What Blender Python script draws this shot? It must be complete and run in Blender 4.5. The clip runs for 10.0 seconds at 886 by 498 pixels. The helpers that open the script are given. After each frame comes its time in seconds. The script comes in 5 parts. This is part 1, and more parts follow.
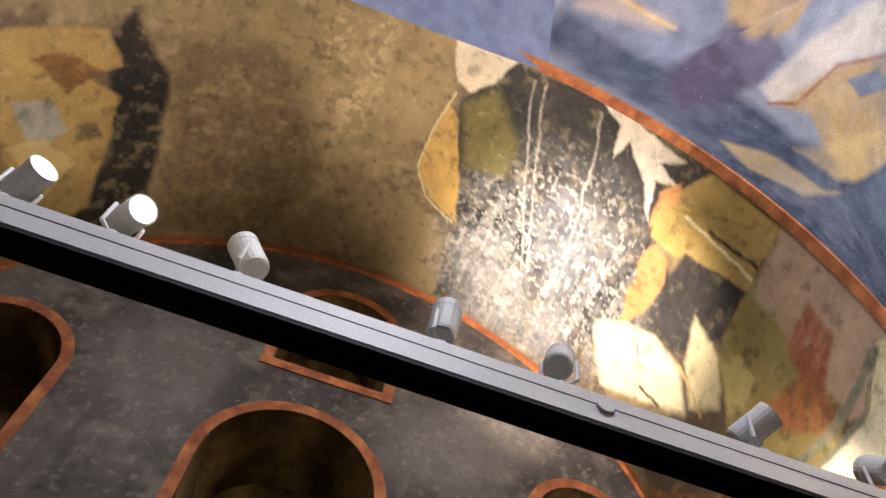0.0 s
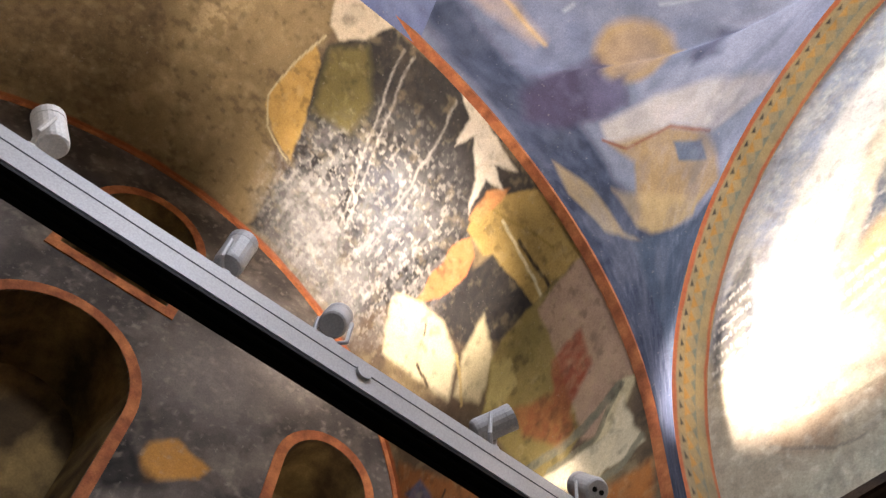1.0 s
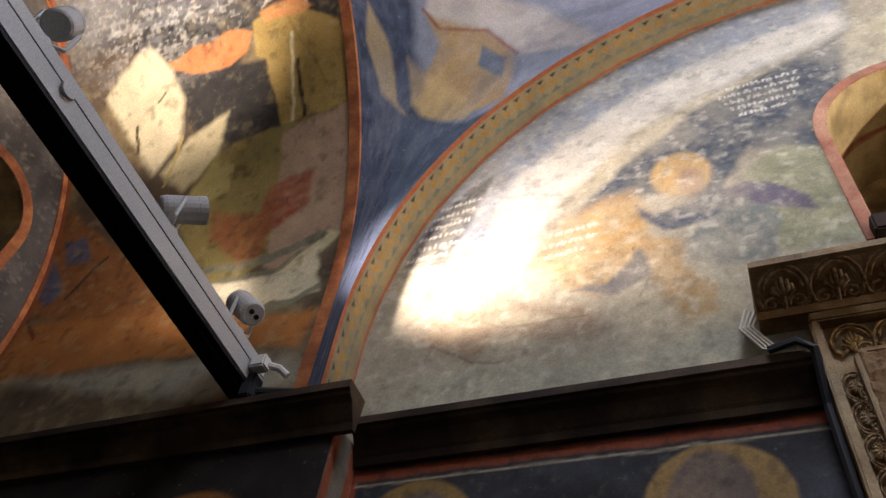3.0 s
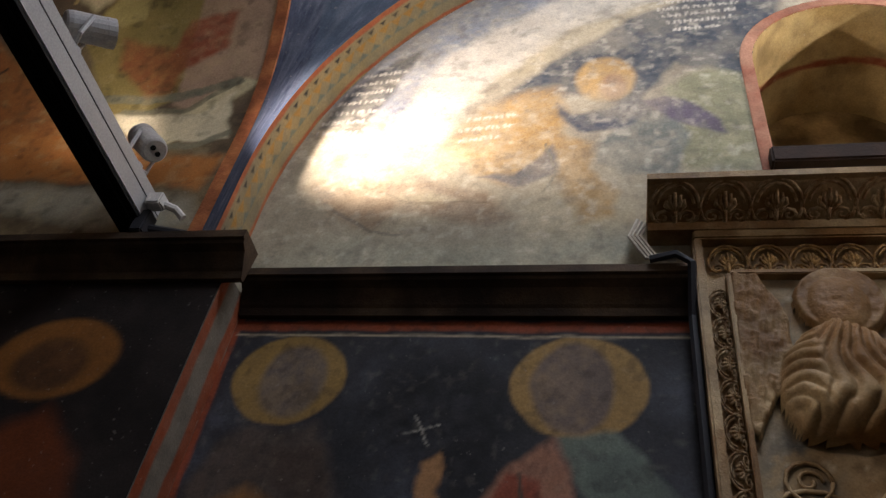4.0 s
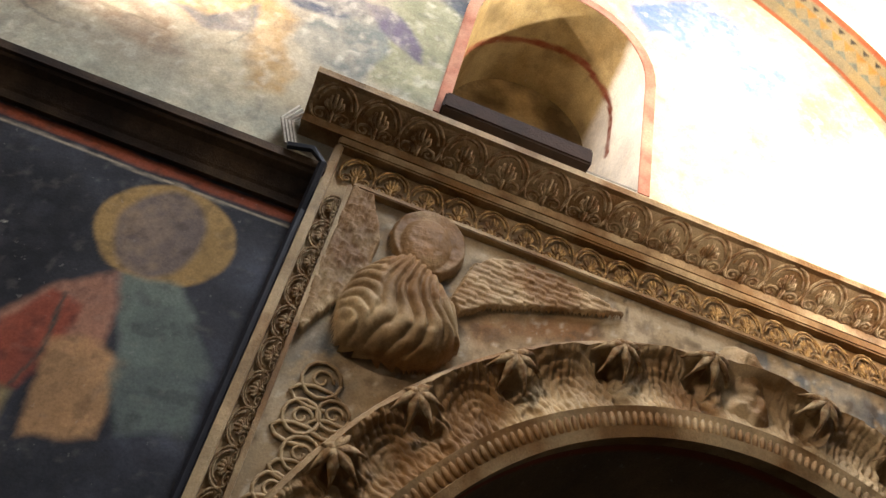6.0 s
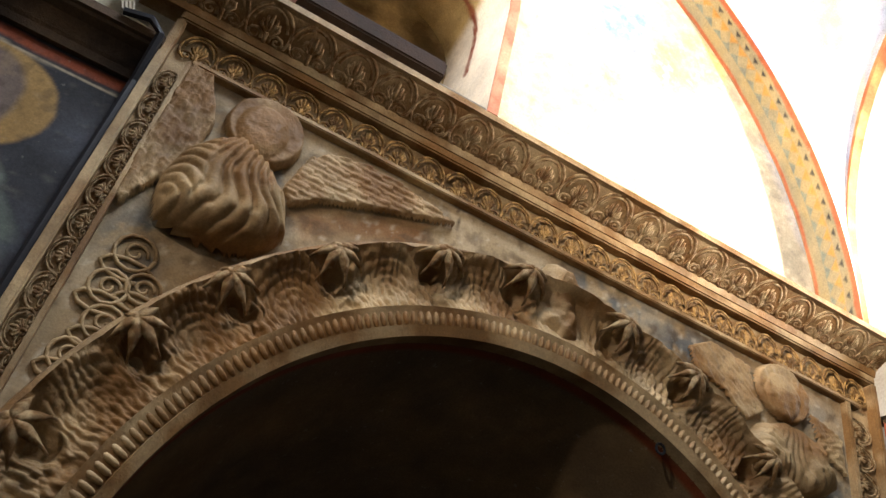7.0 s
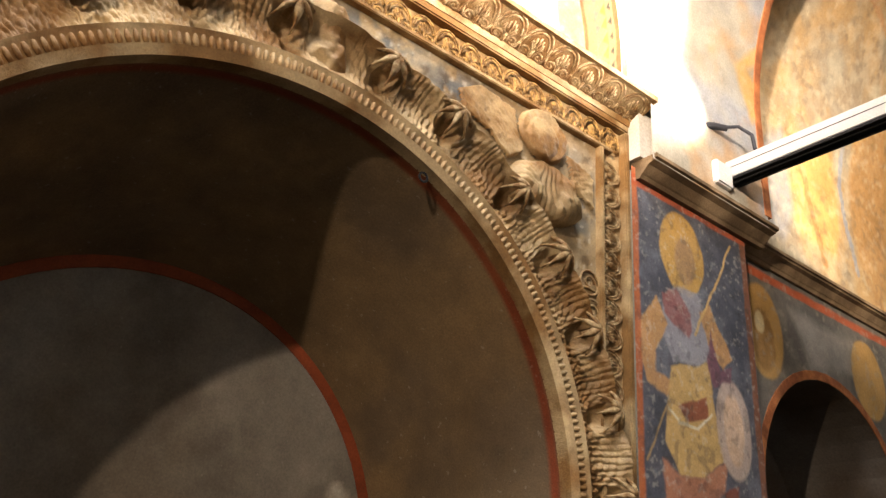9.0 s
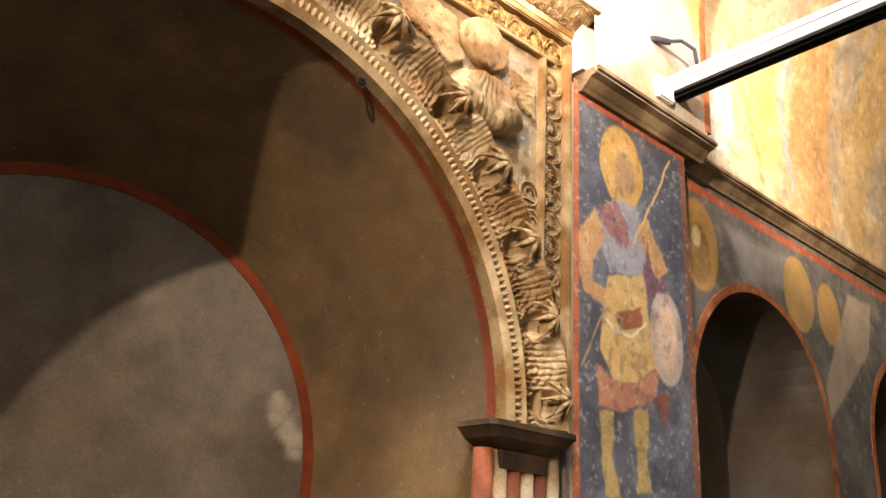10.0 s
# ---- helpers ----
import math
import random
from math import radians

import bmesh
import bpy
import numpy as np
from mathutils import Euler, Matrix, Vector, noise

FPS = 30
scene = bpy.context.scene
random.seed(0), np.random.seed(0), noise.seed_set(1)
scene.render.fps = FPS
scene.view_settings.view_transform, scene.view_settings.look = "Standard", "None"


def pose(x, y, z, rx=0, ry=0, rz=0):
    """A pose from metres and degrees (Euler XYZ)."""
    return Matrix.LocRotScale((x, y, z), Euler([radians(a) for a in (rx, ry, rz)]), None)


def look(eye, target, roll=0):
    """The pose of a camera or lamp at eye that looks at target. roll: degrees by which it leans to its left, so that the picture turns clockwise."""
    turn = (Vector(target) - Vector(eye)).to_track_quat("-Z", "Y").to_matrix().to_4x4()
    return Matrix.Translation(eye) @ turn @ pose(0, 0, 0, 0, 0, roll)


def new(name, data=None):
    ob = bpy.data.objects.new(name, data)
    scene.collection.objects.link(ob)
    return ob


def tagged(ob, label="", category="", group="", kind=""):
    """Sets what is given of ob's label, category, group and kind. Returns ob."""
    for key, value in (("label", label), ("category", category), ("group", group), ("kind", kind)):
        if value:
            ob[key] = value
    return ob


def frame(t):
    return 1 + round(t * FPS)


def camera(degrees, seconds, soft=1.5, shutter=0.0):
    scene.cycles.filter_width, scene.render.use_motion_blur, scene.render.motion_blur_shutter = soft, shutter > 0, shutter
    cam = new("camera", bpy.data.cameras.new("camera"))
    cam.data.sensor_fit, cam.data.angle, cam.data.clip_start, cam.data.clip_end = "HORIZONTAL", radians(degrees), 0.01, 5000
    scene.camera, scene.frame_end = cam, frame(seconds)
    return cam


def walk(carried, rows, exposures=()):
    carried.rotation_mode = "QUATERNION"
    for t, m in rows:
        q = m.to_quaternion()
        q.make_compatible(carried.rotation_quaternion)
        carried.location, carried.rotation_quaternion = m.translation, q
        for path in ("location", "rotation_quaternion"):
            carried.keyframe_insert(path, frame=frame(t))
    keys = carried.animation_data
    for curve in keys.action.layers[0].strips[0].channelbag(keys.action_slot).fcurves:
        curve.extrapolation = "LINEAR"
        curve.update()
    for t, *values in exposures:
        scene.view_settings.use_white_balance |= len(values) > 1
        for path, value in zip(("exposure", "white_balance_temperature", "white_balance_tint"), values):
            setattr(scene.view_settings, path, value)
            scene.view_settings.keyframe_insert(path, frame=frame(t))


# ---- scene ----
cam = camera(57.0, 10.0, 1.45)
PATH = [
    (0, (-0.356, -2.158, 2.304), (-1.384, -2.003, 4.012), 11.7),
    (0.5, (-0.324, -2.118, 2.283), (-1.312, -1.759, 3.985), 10.1),
    (1, (-0.263, -2.075, 2.262), (-1.178, -1.531, 3.955), 9.1),
    (1.5, (-0.312, -2.026, 2.309), (-1.104, -1.318, 4.004), 8.6),
    (2, (-0.319, -2.002, 2.316), (-1.007, -1.151, 3.989), 8.7),
    (2.5, (-0.309, -1.976, 2.299), (-0.928, -0.995, 3.928), 9.3),
    (4, (-0.242, -1.926, 2.255), (-0.657, -0.541, 3.636), 10.8),
    (4.5, (-0.164, -1.947, 2.27), (-0.44, -0.479, 3.6), 12.0),
    (5, (-0.05, -1.992, 2.275), (-0.166, -0.469, 3.566), 13.5),
    (5.5, (0.053, -1.97, 2.281), (0.109, -0.44, 3.569), 14.8),
    (7, (0.308, -1.986, 2.202), (0.867, -0.499, 3.418), 13.4),
    (7.5, (0.39, -1.988, 2.154), (1.102, -0.513, 3.301), 10.8),
    (8, (0.442, -2.017, 2.088), (1.294, -0.546, 3.141), 8.2),
    (8.5, (0.503, -2.055, 2.019), (1.464, -0.588, 2.98), 6.4),
    (9, (0.542, -2.077, 1.976), (1.616, -0.631, 2.846), 5.0),
    (9.5, (0.586, -2.093, 1.935), (1.744, -0.667, 2.724), 4.1),
    (10, (0.605, -2.096, 1.919), (1.819, -0.676, 2.632), 3.6),
]
walk(cam, [(t, look(eye, target, roll)) for t, eye, target, roll in PATH],
     exposures=[(0.0, 0.0, 6000, 15), (1.5, -0.4, 5950, 18), (2.5, -0.75, 5900, 17), (4.0, -1.1, 6000, 15), (4.5, -0.8, 5950, 14), (5.0, -0.45, 6050, 14), (5.5, -0.05, 6150, 14),
                (7.0, -0.1, 6000, 10), (7.5, -0.25, 5950, 10), (8.0, -0.1, 6150, 11), (8.5, 0.25, 6400, 11), (9.0, 0.85, 6600, 13), (9.5, 1.2, 6750, 14), (10.0, 1.6, 6900, 16)])

# ---- light ----
world = bpy.data.worlds.new("world")
scene.world = world
world.use_nodes = True
world.node_tree.nodes["Background"].inputs[0].default_value = (0.55, 0.62, 0.75, 1)
world.node_tree.nodes["Background"].inputs[1].default_value = 0.03


def spot(name, eye, target, watts, degrees, color=(1.0, 0.80, 0.56), blend=0.7, radius=0.055):
    data = bpy.data.lights.new(name, "SPOT")
    data.energy, data.spot_size, data.spot_blend, data.color, data.shadow_soft_size = watts, radians(degrees), blend, color, radius
    ob = new(name, data)
    ob.matrix_world = look(eye, target)
    return ob


# Spotlights on the two lighting rails, and daylight from the dome and the south window.
BEAM_X, BEAM_Z = -1.86, 4.145
LAMPS = [(-3.25, (2.75, -0.1, 5.5)), (-2.92, (2.75, 0.45, 2.75)), (-2.53, (-2.1, -3.7, 6.2)), (-1.87, (-1.80, -1.75, 6.7)),
         (-1.47, (-2.75, -1.0, 6.2)), (-0.77, (-0.98, 0.06, 4.98)), (-0.30, (-2.7, -0.2, 5.1))]
POWER = [4000, 400, 130, 300, 850, 680, 60]
CONE = [40, 46, 80, 80, 60, 58, 80]
WARM = (1.0, 0.84, 0.68)
for (y, target), watts, cone in zip(LAMPS, POWER, CONE):
    base = Vector((BEAM_X - 0.05, y, BEAM_Z + 0.30))
    way = (Vector(target) - base).normalized()
    spot("rail_spot", base + way * 0.10, target, watts, cone, WARM, 1.0)
# The last east spot has no fitting; added to brighten the arch foot.
EAST_LAMPS = [(-1.05, (2.0, 0.06, 5.35)), (-1.55, (5.8, 0.1, 5.0)), (-2.3, (0.2, -0.6, 6.6)), (-0.45, (3.2, -0.13, 4.45))]
EAST_POWER = [1500, 270, 130, 70]
for (y, target), watts in zip(EAST_LAMPS, EAST_POWER):
    base = Vector((3.75, y, 4.415))
    way = (Vector(target) - base).normalized()
    spot("rail_spot", base + way * 0.10, target, watts, 78, (1.0, 0.87, 0.72), 1.0)
for name, watts, size, eye, target in (("dome_daylight", 245, 1.9, (0.62, -2.2, 7.19), (0.62, -2.1, 0.0)), ("south_window_daylight", 8, 1.5, (0.9, -4.5, 3.6), (0.9, 0.0, 1.2))):
    day = bpy.data.lights.new(name, "AREA")
    day.shape, day.size, day.energy, day.color = "DISK", size, watts, (0.95, 0.97, 1.0)
    new(name, day).matrix_world = look(eye, target)

# ---- materials ----


def lin(hex_code):
    c = [int(hex_code[i:i + 2], 16) / 255 for i in (0, 2, 4)]
    return tuple(v / 12.92 if v < 0.04045 else ((v + 0.055) / 1.055) ** 2.4 for v in c)


def material(name, color, rough=0.8, dark=0.6, light=1.25, scale=6.0, bump=0.3, grain=90.0, metal=0.0, attribute="", stain=None, speck=0.0):
    """A surface with large stains, fine grain and relief; attribute names the painted colour that it takes."""
    m = bpy.data.materials.new(name)
    m.use_nodes = True
    nt = m.node_tree
    n, l = nt.nodes, nt.links
    b = n["Principled BSDF"]
    b.inputs["Roughness"].default_value, b.inputs["Metallic"].default_value = rough, metal
    b.inputs["Specular IOR Level"].default_value = 0.25
    co = n.new("ShaderNodeTexCoord")
    info = n.new("ShaderNodeObjectInfo")
    shift = n.new("ShaderNodeVectorMath")
    shift.operation = "MULTIPLY_ADD"
    l.new(info.outputs["Random"], shift.inputs[0])
    shift.inputs[1].default_value = (7.0, 3.0, 5.0)
    l.new(co.outputs["Object"], shift.inputs[2])
    big, fine = n.new("ShaderNodeTexNoise"), n.new("ShaderNodeTexNoise")
    for node, sc, detail in ((big, scale, 6), (fine, grain, 4)):
        node.inputs["Scale"].default_value, node.inputs["Detail"].default_value = sc, detail
        node.inputs["Roughness"].default_value = 0.62
        l.new(shift.outputs[0], node.inputs["Vector"])
    ramp = n.new("ShaderNodeMapRange")
    ramp.inputs["From Min"].default_value, ramp.inputs["From Max"].default_value = 0.3, 0.7
    ramp.inputs["To Min"].default_value, ramp.inputs["To Max"].default_value = dark, light
    l.new(big.outputs[0], ramp.inputs[0])
    ramp2 = n.new("ShaderNodeMapRange")
    ramp2.inputs["From Min"].default_value, ramp2.inputs["From Max"].default_value = 0.3, 0.7
    ramp2.inputs["To Min"].default_value, ramp2.inputs["To Max"].default_value = 0.82, 1.15
    l.new(fine.outputs[0], ramp2.inputs[0])
    mul = n.new("ShaderNodeMath")
    mul.operation = "MULTIPLY"
    l.new(ramp.outputs[0], mul.inputs[0])
    l.new(ramp2.outputs[0], mul.inputs[1])
    tint = n.new("ShaderNodeVectorMath")
    tint.operation = "SCALE"
    l.new(mul.outputs[0], tint.inputs["Scale"])
    base = None
    if attribute:
        a = n.new("ShaderNodeAttribute")
        a.attribute_name = attribute
        base = a.outputs["Color"]
    elif stain:
        st = n.new("ShaderNodeTexNoise")
        st.inputs["Scale"].default_value, st.inputs["Detail"].default_value = scale * 0.6, 8
        l.new(shift.outputs[0], st.inputs["Vector"])
        cr = n.new("ShaderNodeValToRGB")
        cr.color_ramp.elements[0].position, cr.color_ramp.elements[1].position = 0.42, 0.62
        cr.color_ramp.elements[0].color, cr.color_ramp.elements[1].color = (*stain, 1), (*color, 1)
        l.new(st.outputs[0], cr.inputs[0])
        base = cr.outputs[0]
    if base is not None:
        l.new(base, tint.inputs[0])
    else:
        tint.inputs[0].default_value = color
    out = tint.outputs[0]
    if speck:
        sp = n.new("ShaderNodeTexNoise")
        sp.inputs["Scale"].default_value, sp.inputs["Detail"].default_value = 45, 5
        l.new(shift.outputs[0], sp.inputs["Vector"])
        cut = n.new("ShaderNodeMapRange")
        cut.inputs["From Min"].default_value, cut.inputs["From Max"].default_value = 0.66, 0.72
        cut.inputs["To Max"].default_value = speck
        l.new(sp.outputs[0], cut.inputs[0])
        mix = n.new("ShaderNodeMix")
        mix.data_type = "RGBA"
        l.new(cut.outputs[0], mix.inputs[0])
        l.new(out, mix.inputs[6])
        mix.inputs[7].default_value = (0.62, 0.57, 0.48, 1)
        out = mix.outputs[2]
    l.new(out, b.inputs["Base Color"])
    bu = n.new("ShaderNodeBump")
    bu.inputs["Strength"].default_value, bu.inputs["Distance"].default_value = bump, 0.006
    l.new(mul.outputs[0], bu.inputs["Height"])
    l.new(bu.outputs[0], b.inputs["Normal"])
    return m


FRESCO = material("fresco", (0.5, 0.5, 0.5), 0.75, 0.78, 1.18, 5.0, 0.25, 120, attribute="paint", speck=0.12)
ORANGE = material("ochre_border_paint", lin("b06f42"), 0.8, 0.6, 1.3, 12, 0.4, 110, stain=lin("8f5432"))
PLASTER = material("bare_plaster", lin("8d8577"), 0.9, 0.75, 1.15, 2.5, 0.3, 80, stain=lin("6d655a"))
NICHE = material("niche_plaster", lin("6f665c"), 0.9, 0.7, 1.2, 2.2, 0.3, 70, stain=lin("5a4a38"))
STONE = material("carved_marble", lin("b49b72"), 0.58, 0.6, 1.25, 7, 0.6, 130, stain=lin("7d5c34"))
STONE_PALE = material("plain_marble", lin("b0a792"), 0.65, 0.7, 1.15, 5, 0.3, 120, stain=lin("857457"))
STONE_DARK = material("dark_brown_marble", lin("57442f"), 0.75, 0.55, 1.25, 6, 0.4, 120, stain=lin("2a1e14"))
GILT = material("ochre_tinted_marble", lin("bd965a"), 0.55, 0.65, 1.25, 8, 0.5, 130, stain=lin("6d4f28"))
STEEL = material("grey_painted_metal", lin("a9a8a6"), 0.45, 0.92, 1.05, 4, 0.05, 150)
BLACK = material("black_track", lin("060606"), 0.75, 0.9, 1.1, 4, 0.05, 150)
WHITE = material("white_lamp_paint", lin("cfccc6"), 0.4, 0.94, 1.04, 5, 0.05, 150)
WOOD = material("dark_sill_wood", lin("2c1d12"), 0.8, 0.6, 1.3, 9, 0.5, 90)
CABLE = material("cable_sheath", lin("b3ab9a"), 0.6, 0.9, 1.1, 6, 0.1, 90)
RUBBER = material("dark_cable", lin("2a2a2e"), 0.6, 0.9, 1.1, 6, 0.1, 90)
FLOOR = material("marble_floor", lin("4d4840"), 0.45, 0.75, 1.15, 1.5, 0.1, 60, stain=lin("3a362f"))
PINK = material("faded_red_border_paint", lin("ab7f66"), 0.8, 0.75, 1.2, 9, 0.3, 110, stain=lin("93604a"))
GLASS = bpy.data.materials.new("lit_lamp_glass")
GLASS.use_nodes = True
GLASS.node_tree.nodes["Principled BSDF"].inputs["Emission Color"].default_value = (1.0, 0.86, 0.66, 1)
GLASS.node_tree.nodes["Principled BSDF"].inputs["Emission Strength"].default_value = 30.0

# ---- helpers for meshes ----


def link(name, bm, mat, parent=None, smooth=False):
    me = bpy.data.meshes.new(name)
    bmesh.ops.recalc_face_normals(bm, faces=bm.faces)
    for f in bm.faces:
        f.smooth = smooth
    bm.to_mesh(me)
    bm.free()
    me.materials.append(mat)
    ob = new(name, me)
    ob.parent = parent
    return ob


def part(name, bm, mat, parent, label="", smooth=False):
    ob = link(name, bm, mat, parent, smooth)
    return tagged(ob, label) if label else ob


def empty(name, at=(0, 0, 0)):
    ob = new(name)
    ob.location = at
    return ob


def box(bm, x0, x1, y0, y1, z0, z1, bevel=0.0, m=None):
    made = bmesh.ops.create_cube(bm, size=1.0)["verts"]
    for v in made:
        v.co = Vector((x0 + (v.co.x + 0.5) * (x1 - x0), y0 + (v.co.y + 0.5) * (y1 - y0), z0 + (v.co.z + 0.5) * (z1 - z0)))
    if bevel:
        edges = list({e for v in made for e in v.link_edges})
        made = list({v for f in bmesh.ops.bevel(bm, geom=edges, offset=bevel, segments=2, affect="EDGES")["faces"] for v in f.verts} | {v for v in made if v.is_valid})
    if m is not None:
        for v in made:
            v.co = m @ v.co
    return bm


def sweep(bm, path, section, closed=False, cap=True):
    """Sections (offset pairs) carried along a path of (point, axis_u, axis_v)."""
    rings = []
    for p, u, v in path:
        rings.append([bm.verts.new(Vector(p) + Vector(u) * a + Vector(v) * b) for a, b in section])
    n = len(section)
    pairs = list(zip(rings, rings[1:])) + ([(rings[-1], rings[0])] if closed else [])
    for r, s in pairs:
        for i in range(n):
            bm.faces.new((r[i], r[(i + 1) % n], s[(i + 1) % n], s[i]))
    if cap and not closed:
        bm.faces.new(rings[0])
        bm.faces.new(rings[-1][::-1])
    return bm


def arc_path(cx, cz, r, a0, a1, n, y, plane="xz"):
    out = []
    for i in range(n + 1):
        a = radians(a0 + (a1 - a0) * i / n)
        c, s = math.cos(a), math.sin(a)
        if plane == "xz":
            out.append(((cx + r * c, y, cz + r * s), (c, 0, s), (0, -1, 0)))
        else:
            out.append(((y, cx + r * c, cz + r * s), (0, c, s), (1, 0, 0)))
    return out


def tube(bm, points, radius, sides=6, taper=1.0):
    pts = [Vector(p) for p in points]
    path = []
    for i, p in enumerate(pts):
        d = (pts[min(i + 1, len(pts) - 1)] - pts[max(i - 1, 0)]).normalized()
        u = d.orthogonal().normalized() if i == 0 else (path[-1][1] - d * path[-1][1].dot(d)).normalized()
        path.append((p, u, d.cross(u)))
    rings = []
    for k, (p, u, v) in enumerate(path):
        r = radius * (1 + (taper - 1) * k / max(1, len(path) - 1))
        rings.append([bm.verts.new(p + (u * math.cos(2 * math.pi * i / sides) + v * math.sin(2 * math.pi * i / sides)) * r) for i in range(sides)])
    for r, s in zip(rings, rings[1:]):
        for i in range(sides):
            bm.faces.new((r[i], r[(i + 1) % sides], s[(i + 1) % sides], s[i]))
    bm.faces.new(rings[0][::-1])
    bm.faces.new(rings[-1])
    return bm


def ball(bm, at, size, turn=None, cuts=(10, 7)):
    made = bmesh.ops.create_uvsphere(bm, u_segments=cuts[0], v_segments=cuts[1], radius=1.0)["verts"]
    for v in made:
        q = Vector((v.co.x * size[0], v.co.y * size[1], v.co.z * size[2]))
        v.co = (turn @ q if turn else q) + Vector(at)
    return made


# ---- painting: pigment on fine wall grids ----
RNG = np.random.default_rng(7)


def value_noise(shape, cell, octaves=4):
    h, w = shape
    out, amp, total = np.zeros(shape), 1.0, 0.0
    for k in range(octaves):
        c = max(1.5, cell / 2 ** k)
        gh, gw = int(h / c) + 3, int(w / c) + 3
        g = RNG.random((gh, gw))
        yy, xx = np.arange(h) / c, np.arange(w) / c
        yi, xi = yy.astype(int), xx.astype(int)
        fy, fx = yy - yi, xx - xi
        fy, fx = (fy * fy * (3 - 2 * fy))[:, None], (fx * fx * (3 - 2 * fx))[None]
        a = g[yi][:, xi] * (1 - fx) + g[yi][:, xi + 1] * fx
        b = g[yi + 1][:, xi] * (1 - fx) + g[yi + 1][:, xi + 1] * fx
        out += amp * (a * (1 - fy) + b * fy)
        total += amp
        amp *= 0.55
    return out / total


class Canvas:
    """A painted surface: u and v in metres (or degrees), colours in linear light."""

    def __init__(self, u0, u1, v0, v1, step, vstep=None, base="9a8f78"):
        self.us = np.linspace(u0, u1, int((u1 - u0) / step) + 1)
        self.vs = np.linspace(v0, v1, int((v1 - v0) / (vstep or step)) + 1)
        self.k = (vstep or step) / step
        self.U, self.V = np.meshgrid(self.us, self.vs)
        self.C = np.zeros((*self.U.shape, 3)) + np.array(lin(base))
        self.step = step
        self.n1 = value_noise(self.U.shape, 0.12 / step) - 0.5
        self.n2 = value_noise(self.U.shape, 0.12 / step) - 0.5
        self.n3 = value_noise(self.U.shape, 0.03 / step, 3) - 0.5
        self.n4 = value_noise(self.U.shape, 0.45 / step, 6) - 0.5

    def blend(self, mask, code, worn=0.35, vary=0.3):
        """Lays a pigment with the mask; worn lets what is under it show through in patches."""
        col = np.array(lin(code))[None, None] * (1 + vary * (self.n4 * 1.6 + self.n3))[..., None]
        a = np.clip(mask * (1 - worn * np.clip(0.35 + 1.8 * self.n3 + 1.6 * self.n4, 0, 1)), 0, 1)[..., None]
        self.C = self.C * (1 - a) + np.clip(col, 0, 1) * a

    def wobble(self, amount):
        return self.U + self.n1 * amount, self.V + self.n2 * amount * self.k

    def poly(self, pts, code, soft=0.012, worn=0.35, vary=0.3, wob=0.05, alpha=1.0):
        U, V = self.wobble(wob)
        V = V / self.k
        inside = np.zeros(U.shape, bool)
        dist = np.full(U.shape, 9e9)
        q = [(a, b / self.k) for a, b in pts]
        for (x0, y0), (x1, y1) in zip(q, q[1:] + q[:1]):
            cross = ((y0 > V) != (y1 > V)) & (U < (x1 - x0) * (V - y0) / ((y1 - y0) or 1e-9) + x0)
            inside ^= cross
            dx, dy = x1 - x0, y1 - y0
            t = np.clip(((U - x0) * dx + (V - y0) * dy) / (dx * dx + dy * dy + 1e-12), 0, 1)
            dist = np.minimum(dist, np.hypot(U - x0 - t * dx, V - y0 - t * dy))
        d = np.where(inside, dist, -dist)
        self.blend(np.clip(0.5 + d / (2 * soft), 0, 1) * alpha, code, worn, vary)

    def ellipse(self, u, v, a, b, code, soft=0.012, worn=0.3, wob=0.02, ring=0.0, alpha=1.0, turn=0.0):
        U, V = self.wobble(wob)
        c, s = math.cos(radians(turn)), math.sin(radians(turn))
        X, Y = U - u, (V - v) / self.k
        X, Y = X * c + Y * s, -X * s + Y * c
        b = b / self.k
        d = (1 - np.hypot(X / a, Y / b)) * min(a, b)
        m = np.clip(0.5 + d / (2 * soft), 0, 1)
        if ring:
            m = m * np.clip(0.5 + (ring - d) / (2 * soft), 0, 1)
        self.blend(m * alpha, code, worn)

    def line(self, pts, width, code, soft=0.003, worn=0.3, wob=0.03, alpha=1.0):
        U, V = self.wobble(wob)
        V = V / self.k
        dist = np.full(U.shape, 9e9)
        for (x0, y0), (x1, y1) in zip(pts, pts[1:]):
            y0, y1 = y0 / self.k, y1 / self.k
            dx, dy = x1 - x0, y1 - y0
            t = np.clip(((U - x0) * dx + (V - y0) * dy) / (dx * dx + dy * dy + 1e-12), 0, 1)
            dist = np.minimum(dist, np.hypot(U - x0 - t * dx, V - y0 - t * dy))
        self.blend(np.clip(0.5 + (width / 2 - dist) / (2 * soft), 0, 1) * alpha, code, worn)

    def cloud(self, code, amount=0.5, cell=0.3, cut=0.5, sharp=4.0, mask=None):
        """Blotches of a pigment over the whole surface."""
        f = value_noise(self.U.shape, cell / self.step, 6)
        m = np.clip((f - cut) * sharp + 0.5, 0, 1) * amount
        self.blend(m if mask is None else m * mask, code, 0.2)

    def folds(self, pts, code, count=6, width=0.015, alpha=0.5):
        """Drapery strokes between two guide lines, given as (a0, a1, b0, b1)."""
        a0, a1, b0, b1 = [np.array(p) for p in pts]
        for i in range(count):
            t = (i + 0.5) / count + (RNG.random() - 0.5) * 0.08
            p, q = a0 + (a1 - a0) * t, b0 + (b1 - b0) * t
            mid = (p + q) / 2 + (RNG.random(2) - 0.5) * 0.06 * np.array((1, self.k))
            self.line([tuple(p), tuple(mid), tuple(q)], width * (0.6 + RNG.random() * 0.8), code, 0.008, 0.4, 0.05, alpha)

